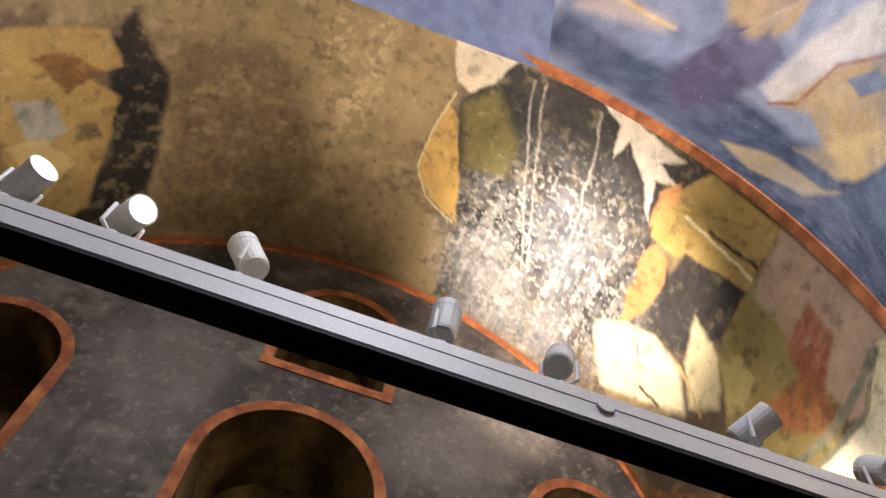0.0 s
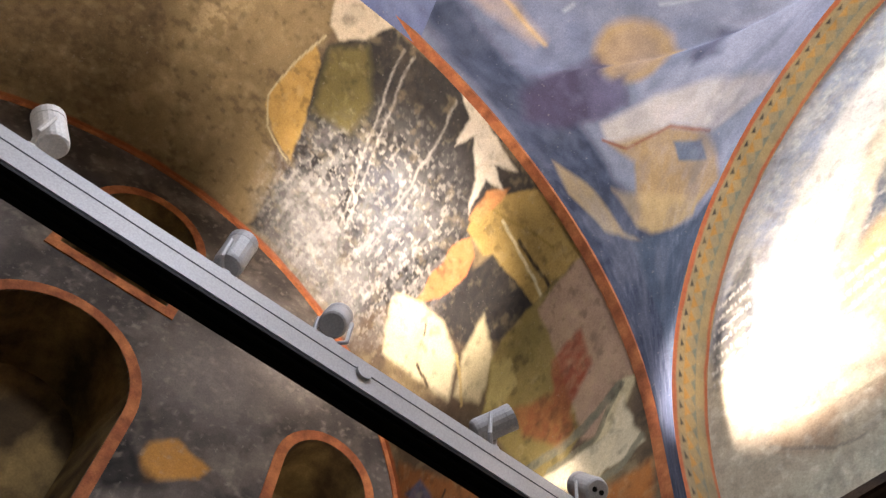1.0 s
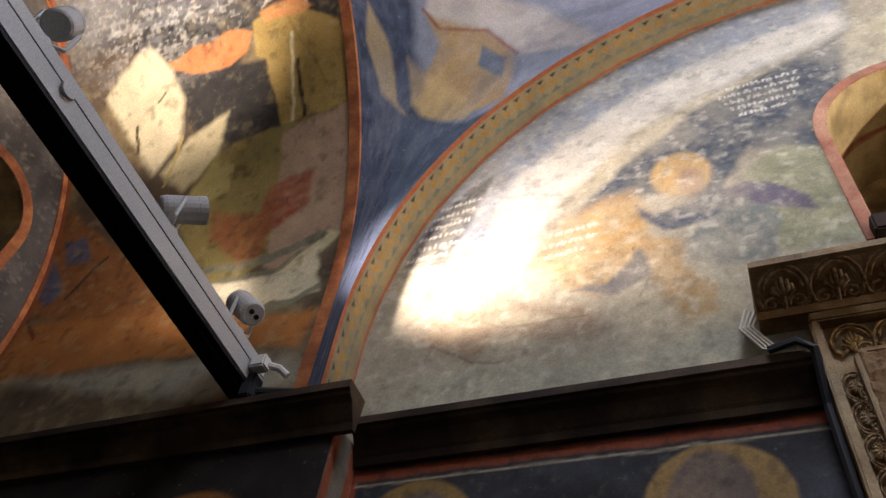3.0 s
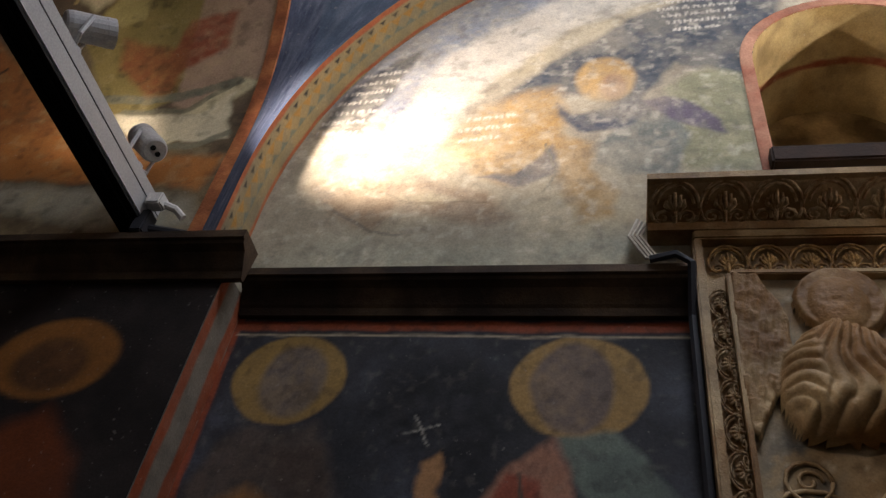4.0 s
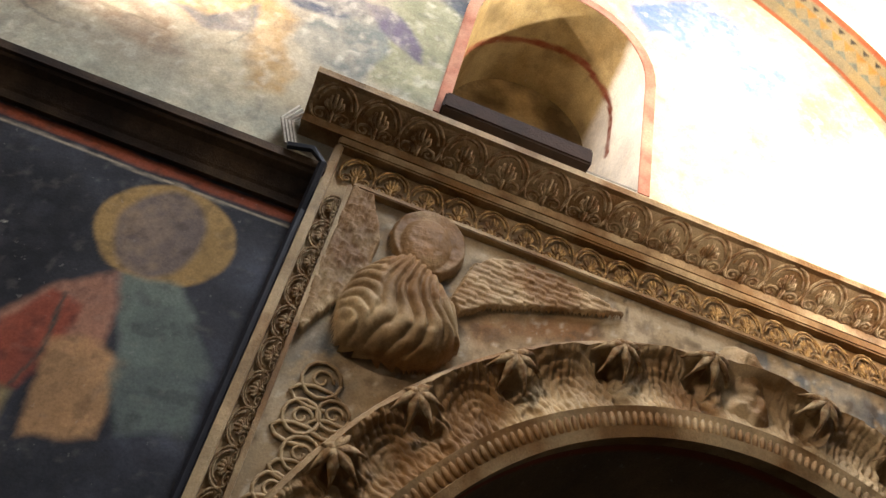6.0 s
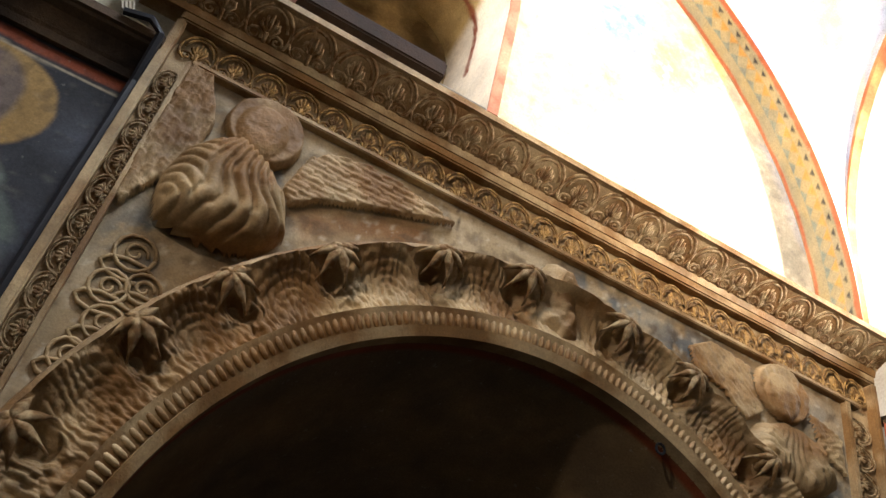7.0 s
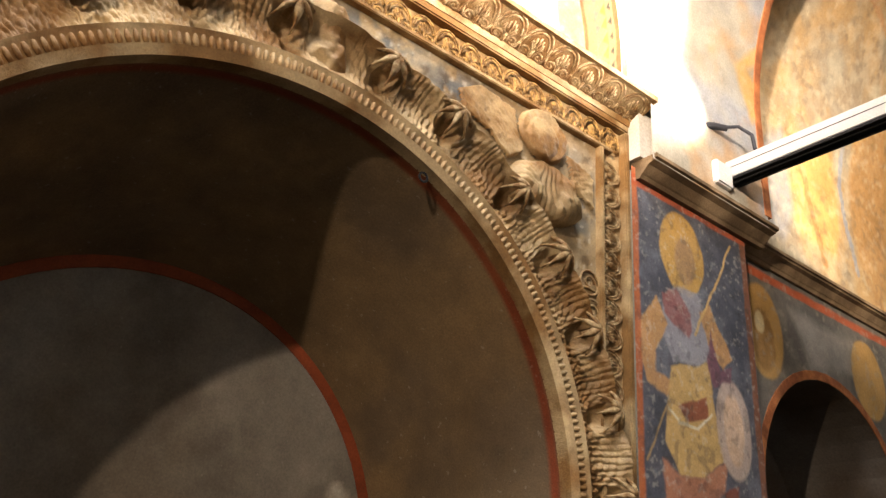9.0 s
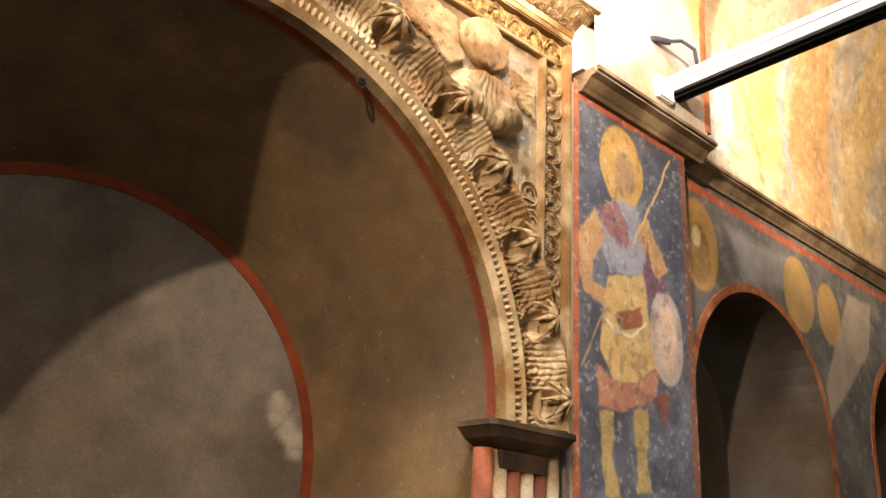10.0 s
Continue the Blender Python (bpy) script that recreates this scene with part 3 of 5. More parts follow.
pen.poly([(0.543, 6.66), (0.514, 6.60), (0.523, 6.56), (0.552, 6.54), (0.590, 6.54), (0.627, 6.56), (0.655, 6.61), (0.682, 6.66), (0.688, 6.71), (0.683, 6.76), (0.667, 6.80), (0.642, 6.82), (0.612, 6.82), (0.582, 6.80), (0.559, 6.76), (0.545, 6.72)], "a88a5a", soft=.011, worn=.2, wob=.01)
pen.poly([(0.571, 6.67), (0.556, 6.63), (0.558, 6.60), (0.574, 6.58), (0.597, 6.59), (0.620, 6.60), (0.641, 6.63), (0.663, 6.67), (0.666, 6.71), (0.663, 6.74), (0.652, 6.77), (0.636, 6.78), (0.617, 6.78), (0.598, 6.77), (0.582, 6.74), (0.573, 6.71)], "9c8468", soft=.011, worn=.3, wob=.01)
pen.poly([(0.844, 6.53), (0.746, 6.64), (0.681, 6.70), (0.639, 6.57), (0.582, 6.48), (0.640, 6.39), (0.788, 6.36), (0.899, 6.40)], "453e52", soft=.013, worn=.25, wob=.02)
pen.poly([(0.674, 6.58), (0.603, 6.58), (0.578, 6.44), (0.690, 6.39)], "59546a", soft=.013, worn=.35, wob=.02)
pen.poly([(0.664, 6.36), (0.496, 6.45), (0.332, 6.45), (0.021, 6.33), (0.007, 6.26), (0.179, 6.17), (0.409, 6.28), (0.581, 6.22), (0.657, 6.28)], "b6aca2", soft=.011, worn=.3, wob=.015)
pen.poly([(0.650, 6.26), (0.408, 6.27), (0.232, 6.19), (0.007, 5.89), (0.102, 5.80), (0.552, 5.92), (0.547, 6.14)], "a1855a", soft=.011, worn=.3, wob=.015)
pen.poly([(0.179, 6.17), (-0.000, 6.25), (-0.050, 6.04), (-0.033, 5.88)], "8d93a2", soft=.011, worn=.3, wob=.015)
pen.poly([(0.381, 6.19), (0.242, 6.15), (0.162, 6.03), (0.328, 6.08)], "5e6878", soft=.005, worn=.2, wob=.01)
pen.line([(0.670, 6.28), (0.581, 6.22), (0.408, 6.27), (0.213, 6.18)], 0.008, "8a5a44", soft=0.003, wob=0.01)
pen.poly([(0.680, 6.02), (0.115, 5.83), (0.120, 5.74), (0.395, 5.69), (0.574, 5.80)], "b09668", soft=.013, worn=.35, wob=.015)
pen.poly([(0.890, 6.21), (0.791, 6.07), (0.676, 5.79), (0.543, 5.70), (0.809, 5.82), (0.910, 6.03)], "9f8a66", soft=.01, worn=.4, wob=.02)
pen.poly([(0.651, 5.72), (0.077, 5.72), (-0.050, 5.88), (-0.050, 5.50), (-0.050, 4.79), (0.543, 5.44)], "434f60", soft=.01, worn=.3, wob=.02)
pen.poly([(0.471, 6.73), (0.221, 6.63), (-0.050, 6.50), (-0.021, 6.32), (0.315, 6.45)], "8d8f9e", soft=.02, worn=.4, wob=.02)
pen.poly([(0.482, 6.63), (0.457, 6.69), (0.346, 6.55), (0.420, 6.55)], "4a4c5e", soft=.01, worn=.3, wob=.02)
pen.line([(0.896, 6.92), (0.839, 6.84), (0.778, 6.74)], 0.008, "c0a070", soft=0.003, wob=0.01)
pen.line([(0.558, 6.85), (0.479, 6.82)], 0.006, "aab0b4", soft=0.003, wob=0.01)
pen.line([(0.748, 6.87), (0.730, 6.89)], 0.006, "aab0b4", soft=0.003, wob=0.01)
pen.cloud("858994", 0.25, 0.16, 0.56, 5.0)
pen.cloud("4c5262", 0.45, 0.2, 0.57, 5.0)
own(pendentive(-1, pen, "pendentive_fresco"), vault)
pen2 = Canvas(0, 1, 4.36, 7.2, 0.012, 0.017, base="a29d98")
pen2.cloud("5a6a8c", 0.8, 0.25)
pen2.cloud("b89c6a", 0.6, 0.2, 0.58)
own(pendentive(1, pen2, "pendentive_fresco"), vault)
sail = Canvas(0, 360, ZT, 7.2, 1.0, 0.02, base="5a6280")
sail.cloud("7c8296", 0.6, 6.0)
sail.cloud("585f78", 0.7, 3.0, 0.55)


def sail_place(U, V):
    q = np.arccos(np.clip(np.abs(np.cos(np.radians(U))), 0, 1))
    qa, qb = math.pi / 2, math.atan2(0.604, 2.33)
    mid = 2.407 + (2.05 - 2.407) * (q - qb) / (qa - qb)
    r = np.where(q < qb, 2.33 / np.cos(np.minimum(q, 1.5)), np.where(q > qa, 2.05 / np.sin(np.maximum(q, 0.1)), mid)) + 0.02
    f = np.sqrt((9.95 - (V - 4.4) ** 2) / (9.95 - (ZT - 4.4) ** 2))
    return CX + r * np.cos(np.radians(U)) * f, AY + r * np.sin(np.radians(U)) * f, V


own(sail.build("sail_vault", sail_place), vault)

# West arch: soffit from the west wall to the pendentives, and its painted edge.
west_arch = tagged(empty("arch_west", (AX - 0.8, AY, AZ)), "deep frescoed barrel arch with ochre painted edges", "arch", kind="structure")
SOF = math.pi * AR
sof = Canvas(WX, AX, -0.66, SOF + 0.66, 0.0095, base="5d4f3e")
sof.cloud("9a865c", 0.6, 0.4)
sof.cloud("3f352a", 0.6, 0.25, 0.56)
sof.poly([(-1.87, 4.73), (-1.69, 3.77), (-1.65, 3.10), (-2.05, 3.06), (-2.44, 3.16), (-2.76, 2.96), (-2.98, 2.79), (-3.35, 2.84), (-3.38, 3.76), (-3.34, 4.64), (-2.33, 4.63)], "8a7752", soft=.03, worn=.3)
sof.poly([(-2.05, 4.68), (-2.07, 4.00), (-2.74, 3.70), (-3.29, 3.86), (-3.30, 4.61), (-2.50, 4.57)], "6b5a3e", soft=.06, worn=.4)
sof.poly([(-3.18, 5.09), (-2.78, 4.87), (-2.16, 4.98), (-1.94, 4.86), (-2.33, 4.63), (-2.86, 4.64), (-3.34, 4.68)], "1b1714", soft=.02, worn=.12)
sof.poly([(-2.05, 5.51), (-2.04, 5.21), (-2.07, 4.97), (-2.25, 4.89), (-2.31, 5.07), (-2.44, 4.88), (-2.71, 4.91), (-3.10, 4.99), (-3.16, 5.11), (-3.03, 5.45)], "9c824a", soft=.015, worn=.3)
sof.poly([(-2.42, 5.43), (-2.42, 5.23), (-2.62, 5.13), (-2.73, 5.30)], "8a8a80", soft=.01, worn=.3)
sof.poly([(-2.20, 5.34), (-2.18, 5.14), (-2.28, 4.99), (-2.40, 5.15)], "72522a", soft=.01, worn=.3)
sof.poly([(-2.67, 5.44), (-2.64, 5.24), (-2.83, 5.08), (-3.01, 5.24)], "b39c66", soft=.01, worn=.3)
sof.poly([(-2.59, 5.10), (-2.57, 4.97), (-2.67, 4.95), (-2.68, 5.07)], "6a5a3a", soft=.01, worn=.3)
sof.poly([(-2.06, 3.03), (-1.71, 2.81), (-1.69, 2.29), (-1.72, 1.58), (-1.91, 1.69), (-2.22, 1.66), (-2.29, 1.50), (-2.12, 1.48), (-2.08, 1.09), (-2.37, 1.04), (-2.62, 1.23), (-2.68, 1.56), (-2.77, 1.64), (-3.31, 1.90), (-3.30, 2.39), (-3.34, 2.76), (-2.80, 2.79)], "312f2d", soft=.015, worn=.15)
stars = np.clip(1 - np.hypot((sof.U + 2.75) / 0.85, (sof.V - 2.2) / 0.8), 0, 1) * 2.0
sof.cloud("7c7a74", 0.7, 0.12, 0.54, 5.0, np.clip(stars, 0, 1) * 0.7)
# Pale streaks over the flecked ground, with the lamps' white fans painted in.
sof.streaks("a8a7a4", 0.4, np.clip(stars, 0, 1) * np.clip((-sof.U - 2.0) / 1.0, 0.25, 1), 18, 0.06, 0.53)
sof.streaks("d3cdc0", 0.4, np.clip(stars, 0, 1) * np.clip((-sof.U - 2.0) / 0.9, 0.25, 1), 12, 0.03, 0.59, 8.0)
sof.cloud("c9c2b2", 0.6, 0.022, 0.61, 14.0, np.clip(stars, 0, 1))
for shift in (0.0, -0.07, -0.42):
    sof.line([(-1.76, 2.68 + shift), (-2.06, 2.60 + shift), (-2.45, 2.46 + shift * 0.8), (-2.85, 2.30 + shift * 0.6)], 0.012, "d8d0c0", 0.006, 0.75, 0.05, 0.6)
for u, v, a, b in ((-1.98, 3.78, 0.30, 0.13), (-1.92, 3.55, 0.35, 0.10), (-2.3, 3.62, 0.25, 0.16)):
    sof.cloud("b7a077", 0.7, 0.035, 0.52, 9.0, np.clip(1.4 - 1.4 * np.hypot((sof.U - u) / a, (sof.V - v) / b), 0, 1))
sof.poly([(-2.06, 3.00), (-1.89, 2.84), (-2.12, 2.64), (-2.38, 2.61), (-2.42, 2.86)], "6a6034", soft=.03, worn=.4)
sof.poly([(-2.42, 3.13), (-2.11, 3.08), (-2.17, 2.99), (-2.51, 2.87), (-2.79, 2.81), (-2.71, 3.00), (-2.60, 3.12)], "b6934e", soft=.008, worn=.25)
sof.line([(-2.02, 3.07), (-2.30, 3.12), (-2.54, 3.13), (-2.71, 3.04), (-2.80, 2.83)], 0.012, "c2b48c")
sof.poly([(-1.68, 3.19), (-1.64, 2.97), (-1.70, 2.80), (-1.87, 2.88), (-1.99, 2.99), (-1.96, 3.09)], "cdbfa2", soft=.01, worn=.2)
sof.poly([(-1.69, 2.29), (-1.68, 2.11), (-1.73, 2.00), (-1.74, 1.73), (-1.83, 1.85), (-1.88, 1.71), (-1.93, 1.83), (-2.14, 1.76), (-1.92, 1.93), (-1.81, 2.05), (-1.95, 2.09), (-1.77, 2.14)], "cfc4ae", soft=.008, worn=.2)
# Two soft pale patches: lamp glare put into the colour.
sof.poly([(-2.91, 2.75), (-2.75, 2.53), (-2.93, 2.13), (-2.91, 1.87), (-3.28, 1.81), (-3.40, 2.13), (-3.39, 2.61)], "a39f98", soft=.10, worn=.9, alpha=.6)
sof.poly([(-2.41, 2.44), (-2.27, 2.27), (-2.45, 1.99), (-2.74, 1.87), (-2.84, 2.13)], "8a8d92", soft=.09, worn=.9, alpha=.45)
sof.poly([(-2.19, 1.72), (-1.98, 1.75), (-1.72, 1.58), (-1.70, 1.09), (-1.95, 1.09), (-2.09, 1.09), (-2.15, 1.48), (-2.20, 1.52), (-2.21, 1.71)], "a58a4c", soft=.008, worn=.2)
sof.poly([(-2.16, 1.74), (-1.96, 1.78), (-1.84, 1.70), (-1.93, 1.68), (-2.12, 1.68)], "c08550", soft=.008, worn=.25)
sof.line([(-1.99, 1.58), (-2.02, 1.10)], 0.02, "d8caa0")
sof.line([(-1.97, 1.42), (-1.95, 1.09)], 0.022, "3a3022")
sof.line([(-2.00, 1.67), (-1.82, 1.25)], 0.012, "8a7436")
sof.poly([(-2.21, 1.65), (-2.25, 1.55), (-2.36, 1.49), (-2.60, 1.52), (-2.76, 1.61), (-2.54, 1.66), (-2.32, 1.69)], "bf7b48", soft=.006, worn=.15)
sof.poly([(-2.83, 1.74), (-2.71, 1.56), (-2.65, 1.40), (-2.66, 1.18), (-2.84, 0.98), (-3.02, 1.29), (-3.14, 1.51), (-3.01, 1.66)], "d0c29c", soft=.018, worn=.2)
sof.poly([(-2.61, 1.17), (-2.39, 1.24), (-2.46, 0.97), (-2.65, 0.84), (-2.79, 0.98)], "c8ba90", soft=.018, worn=.2)
sof.line([(-2.95, 1.31), (-2.94, 1.14)], 0.02, "4a3c28")
sof.line([(-2.76, 1.46), (-2.81, 1.42)], 0.012, "3a3028")
sof.line([(-2.66, 1.18), (-2.75, 0.90)], 0.02, "b39a60")
sof.poly([(-2.09, 1.09), (-1.71, 1.09), (-1.78, 0.88), (-1.90, 0.52), (-2.05, 0.26), (-2.33, 0.16), (-2.50, 0.41), (-2.68, 0.72), (-2.47, 0.99), (-2.36, 1.03)], "8a7a44", soft=.01, worn=.25)
sof.poly([(-2.46, 0.97), (-2.34, 0.93), (-2.35, 0.78), (-2.52, 0.72), (-2.62, 0.78)], "b0a063", soft=.012, worn=.3)
sof.poly([(-1.71, 1.10), (-1.67, 0.86), (-1.69, 0.37), (-1.78, 0.38), (-1.93, 0.20), (-2.07, 0.23), (-2.09, 0.50), (-2.07, 0.71), (-2.08, 1.05)], "a88c74", soft=.01, worn=.25)
sof.poly([(-1.89, 0.77), (-1.91, 0.57), (-2.12, 0.43), (-2.20, 0.51), (-2.11, 0.74)], "8f4c32", soft=.015, worn=.3)
sof.poly([(-1.78, 0.38), (-1.70, 0.37), (-2.00, -0.04), (-2.12, -0.02), (-2.33, 0.16), (-2.02, 0.19)], "c9bc94", soft=.01, worn=.3)
sof.line([(-1.88, 0.15), (-2.11, 0.18), (-2.31, 0.19)], 0.03, "77705a")
sof.poly([(-2.36, 0.19), (-1.91, 0.18), (-1.80, 0.29), (-1.75, -0.00), (-2.10, -0.01)], "cdc2a2", soft=.01, worn=.3)
sof.line([(-2.50, 0.30), (-2.06, 0.28), (-1.80, 0.36)], 0.05, "777460")
sof.line([(-2.08, -0.05), (-1.86, -0.03), (-1.76, 0.04)], 0.04, "777460")
sof.poly([(-3.41, 0.17), (-2.95, 0.18), (-2.43, 0.11), (-2.07, -0.09), (-1.72, -0.11), (-1.75, -0.30), (-2.51, -0.21), (-3.28, -0.19), (-3.39, 0.02)], "a66a30", soft=.02, worn=.3)
sof.poly([(-3.49, 0.72), (-3.32, 0.89), (-2.79, 0.42), (-2.45, 0.08), (-2.93, 0.13), (-3.36, 0.23)], "8d5a2c", soft=.02, worn=.3)
sof.poly([(-3.51, 0.58), (-3.37, 0.61), (-3.21, 0.37), (-3.27, 0.28), (-3.43, 0.40)], "565d74", soft=.012, worn=.25)
sof.poly([(-3.33, 0.69), (-3.19, 0.70), (-3.11, 0.52), (-3.26, 0.54)], "4f556a", soft=.012, worn=.25)
sof.line([(-3.17, 0.32), (-3.07, 0.48), (-3.01, 0.53)], 0.02, "3a2c22")
sof.line([(-3.39, 0.24), (-3.24, 0.08)], 0.02, "6d3c24")
sof.poly([(-3.28, -0.19), (-2.49, -0.25), (-1.76, -0.35), (-1.70, -0.49), (-2.07, -0.52)], "9a9480", soft=.03, worn=.4)
sof.poly([(-2.44, 0.66), (-2.10, 0.56), (-2.10, 0.31), (-2.22, 0.32), (-2.41, 0.48)], "8f5a34", soft=.02, worn=.3)
sof.line([(-2.29, 0.21), (-2.00, 0.20), (-1.80, 0.35)], 0.03, "74705a")
sof.cloud("b8a67c", 0.22, 0.06, 0.66, 6.0)
sof.cloud("2c241c", 0.4, 0.05, 0.66, 6.0)
sof.line([(-3.385, -1), (-3.385, 9)], 0.04, "9a5a34", 0.005, 0.2, 0.02)


def soffit_place(U, V, r=AR):
    a = np.clip(V / r, 0, math.pi)
    z = AZ + np.sin(a) * r
    z = np.where(V < 0, AZ + V, np.where(V > math.pi * r, AZ - (V - math.pi * r), z))
    return U, AY + np.cos(a) * r, z


own(sof.build("soffit_fresco", soffit_place), west_arch)


def arch_line(x, r, w, d, z0=COR_Z, n=60):
    path = [((x, AY + r, z0), (0, 1, 0), (1, 0, 0))] + arc_path(AY, AZ, r, 0, 180, n, x, "yz") + [((x, AY - r, COR_Z), (0, -1, 0), (1, 0, 0))]
    return sweep(bmesh.new(), path, [(-0.004, -w / 2), (-0.004, w / 2), (d, w / 2), (d, -w / 2)])


own(link("painted_edge", arch_line(AX + 0.0, AR - 0.002, 0.055, 0.03), ORANGE), west_arch)

# East arch and the second bay.
east_arch = tagged(empty("arch_east", (EX + 0.5, AY, AZ)), "broad transverse arch with pale frescoed soffit", "arch", kind="structure")
sof2 = Canvas(EX, EXB, -0.66, SOF + 0.66, 0.014, base="a39c8c")
sof2.cloud("8c93a0", 0.6, 0.3)
sof2.cloud("b98a52", 0.6, 0.2, 0.6)
sof2.poly([(3.85, 0.26), (4.25, 0.73), (4.83, 0.84), (4.57, 0.44), (3.99, -0.04)], "c09a5c", soft=.02, worn=.3)
sof2.line([(4.08, 0.72), (4.49, 0.86), (4.98, 0.80)], 0.05, "a87e52")
sof2.poly([(3.96, 0.28), (4.29, 0.61), (4.45, 0.42), (4.12, 0.14)], "87837c", soft=.02, worn=.4)
own(sof2.build("soffit_fresco", soffit_place, lambda U, V: ~((U < 3.112) & (V < -0.32))), east_arch)
own(link("painted_edge", arch_line(EX, AR - 0.002, 0.055, 0.03, 4.36), ORANGE), east_arch)
own(link("painted_edge", arch_line(EXB, AR - 0.002, 0.055, 0.03), ORANGE), east_arch)
# Added filler that closes the gap by the tomb end, in paler plaster.
own(link("spring_block", box(bmesh.new(), 3.104, 3.2, -0.07, 0.07, 4.05, 4.30), material("pale_plaster", lin("b5aea0"), 0.85, 0.8, 1.1, 6, 0.3, 90)), east_arch)
east_bay = tagged(empty("vault_east_bay", (6.2, AY, 4.2)), "frescoed wall and vault of the next bay", "vault", kind="structure")
bay2 = Canvas(4.02, 8.6, 4.0, 7.4, 0.014, base="94836a")
bay2.cloud("b8925c", 0.7, 0.35)
bay2.cloud("8d8878", 0.6, 0.2, 0.55)
bay2.cloud("c8bca0", 0.3, 0.12, 0.6)
bay2.poly([(4.15, 4.58), (4.74, 5.09), (4.97, 4.77), (4.71, 4.29), (4.36, 4.29)], "8f8d8c", soft=.03, worn=.4)
bay2.poly([(5.60, 5.50), (6.09, 5.80), (6.19, 5.09), (6.16, 4.30), (5.79, 4.09), (5.59, 4.61)], "a8804e", soft=.03, worn=.35)
bay2.poly([(4.80, 5.04), (5.34, 5.36), (5.44, 4.64), (5.32, 4.38), (4.86, 4.43)], "c09858", soft=.03, worn=.35)
bay2.poly([(6.66, 6.22), (7.46, 6.79), (6.67, 4.20), (6.33, 4.27)], "a88a58", soft=.03, worn=.4)
bay2.line([(4.81, 5.10), (5.02, 4.85), (5.16, 4.30)], 0.06, "a57a48")
bay2.line([(4.39, 4.72), (4.50, 4.34)], 0.04, "a57a48")
bay2.line([(5.51, 5.45), (5.46, 4.96), (5.59, 4.38)], 0.05, "8a8c90")
bay2.line([(4.71, 6.04), (5.40, 6.32), (5.92, 6.13)], 0.05, "ab8258")
bay2.cloud("d8ccb0", 0.22, 0.05, 0.64, 6.0)
bay2.cloud("5f5648", 0.4, 0.06, 0.64, 6.0)
own(bay2.build("bay_fresco", lambda U, V: (U, WALL_Y + 0.06 - np.clip(V - 4.6, 0, 9) ** 2 * 0.16, V)), east_bay)
low2 = Canvas(4.0, 8.6, 2.0, 4.02, 0.01, base="5d5952")
low2.cloud("7d7468", 0.6, 0.25)
low2.cloud("474440", 0.6, 0.15, 0.55)
low2.ellipse(4.259, 3.578, 0.185, 0.262, "b28a4e", soft=.008, worn=.2)
low2.ellipse(4.252, 3.525, 0.108, 0.169, "8d6a3e", soft=.008, worn=.3)
low2.ellipse(4.233, 3.616, 0.043, 0.062, "c8b488", soft=.006, worn=.3)
low2.ellipse(5.366, 3.584, 0.196, 0.243, "b0894e", soft=.008, worn=.2)
low2.ellipse(5.769, 3.543, 0.155, 0.210, "b0894e", soft=.008, worn=.2)
low2.poly([(6.10, 3.77), (6.45, 3.78), (6.34, 3.43), (6.01, 3.13), (5.63, 2.85), (5.61, 3.05)], "a5927a", soft=.015, worn=.3)
low2.poly([(4.53, 3.80), (5.21, 3.77), (5.14, 3.57), (4.72, 3.50)], "8f877c", soft=.03, worn=.4)
low2.line([(4.0, 3.90), (8.6, 3.90)], 0.05, "a04e2c", 0.005, 0.2, 0.02)
low2.line([(4.03, 2.0), (4.03, 4.0)], 0.05, "8c4a2c", 0.005, 0.2, 0.02)
low2.cloud("9a9080", 0.4, 0.04, 0.66, 8.0)
A2 = [(4.86, 0.72, 2.72), (6.95, 0.72, 2.72)]


def in_arch2(U, V):
    out = np.zeros(U.shape, bool)
    for c, r, z in A2:
        out |= ((np.abs(U - c) < r) & (V < z)) | (np.hypot(U - c, V - z) < r)
    return out


own(low2.build("bay_lower_fresco", lambda U, V: upright(U, V, WALL_Y), lambda U, V: ~in_arch2(U, V)), east_bay)
for c, r, z in A2:
    bmn = sweep(bmesh.new(), arched_path(c, r, 1.9, z, WALL_Y), flat(0.05, 0.006))
    own(link("painted_border", bmn, ORANGE), east_bay)
    bmn = bmesh.new()
    rings = [[bmn.verts.new((p[0], yy, p[2])) for p, _, _ in arched_path(c, r, 1.9, z, 0)] for yy in (WALL_Y - 0.002, 0.75)]
    for i in range(len(rings[0]) - 1):
        bmn.faces.new((rings[0][i], rings[0][i + 1], rings[1][i + 1], rings[1][i]))
    bmn.faces.new(rings[1])
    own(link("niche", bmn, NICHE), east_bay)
own(link("masonry", box(bmesh.new(), 4.0, 8.7, 0.8, 1.1, FLOOR_Z, 7.6), PLASTER), east_bay)

# West wall with its windows.
wall_west = tagged(empty("wall_west", (WX, AY, FLOOR_Z)), "dark grey mottled west wall pierced by four ochre-bordered windows", "wall", kind="structure")
west = Canvas(AY - 2.2, AY + 2.2, 2.6, 6.85, 0.011, base="4d4742")
west.cloud("6e665e", 0.6, 0.5, 0.5, 3.0)
west.cloud("2c2825", 0.7, 0.3, 0.55, 4.0)
west.cloud("847a6c", 0.5, 0.12, 0.62)
west.poly([(-1.63, 4.77), (-1.60, 4.88), (-1.50, 4.97), (-1.29, 4.92), (-1.32, 4.83), (-1.54, 4.68)], "b58238", soft=.015, worn=.25)
west.poly([(-1.83, 4.72), (-1.70, 4.85), (-1.59, 4.74), (-1.46, 4.70), (-1.71, 4.53)], "191613", soft=.03, worn=.2)
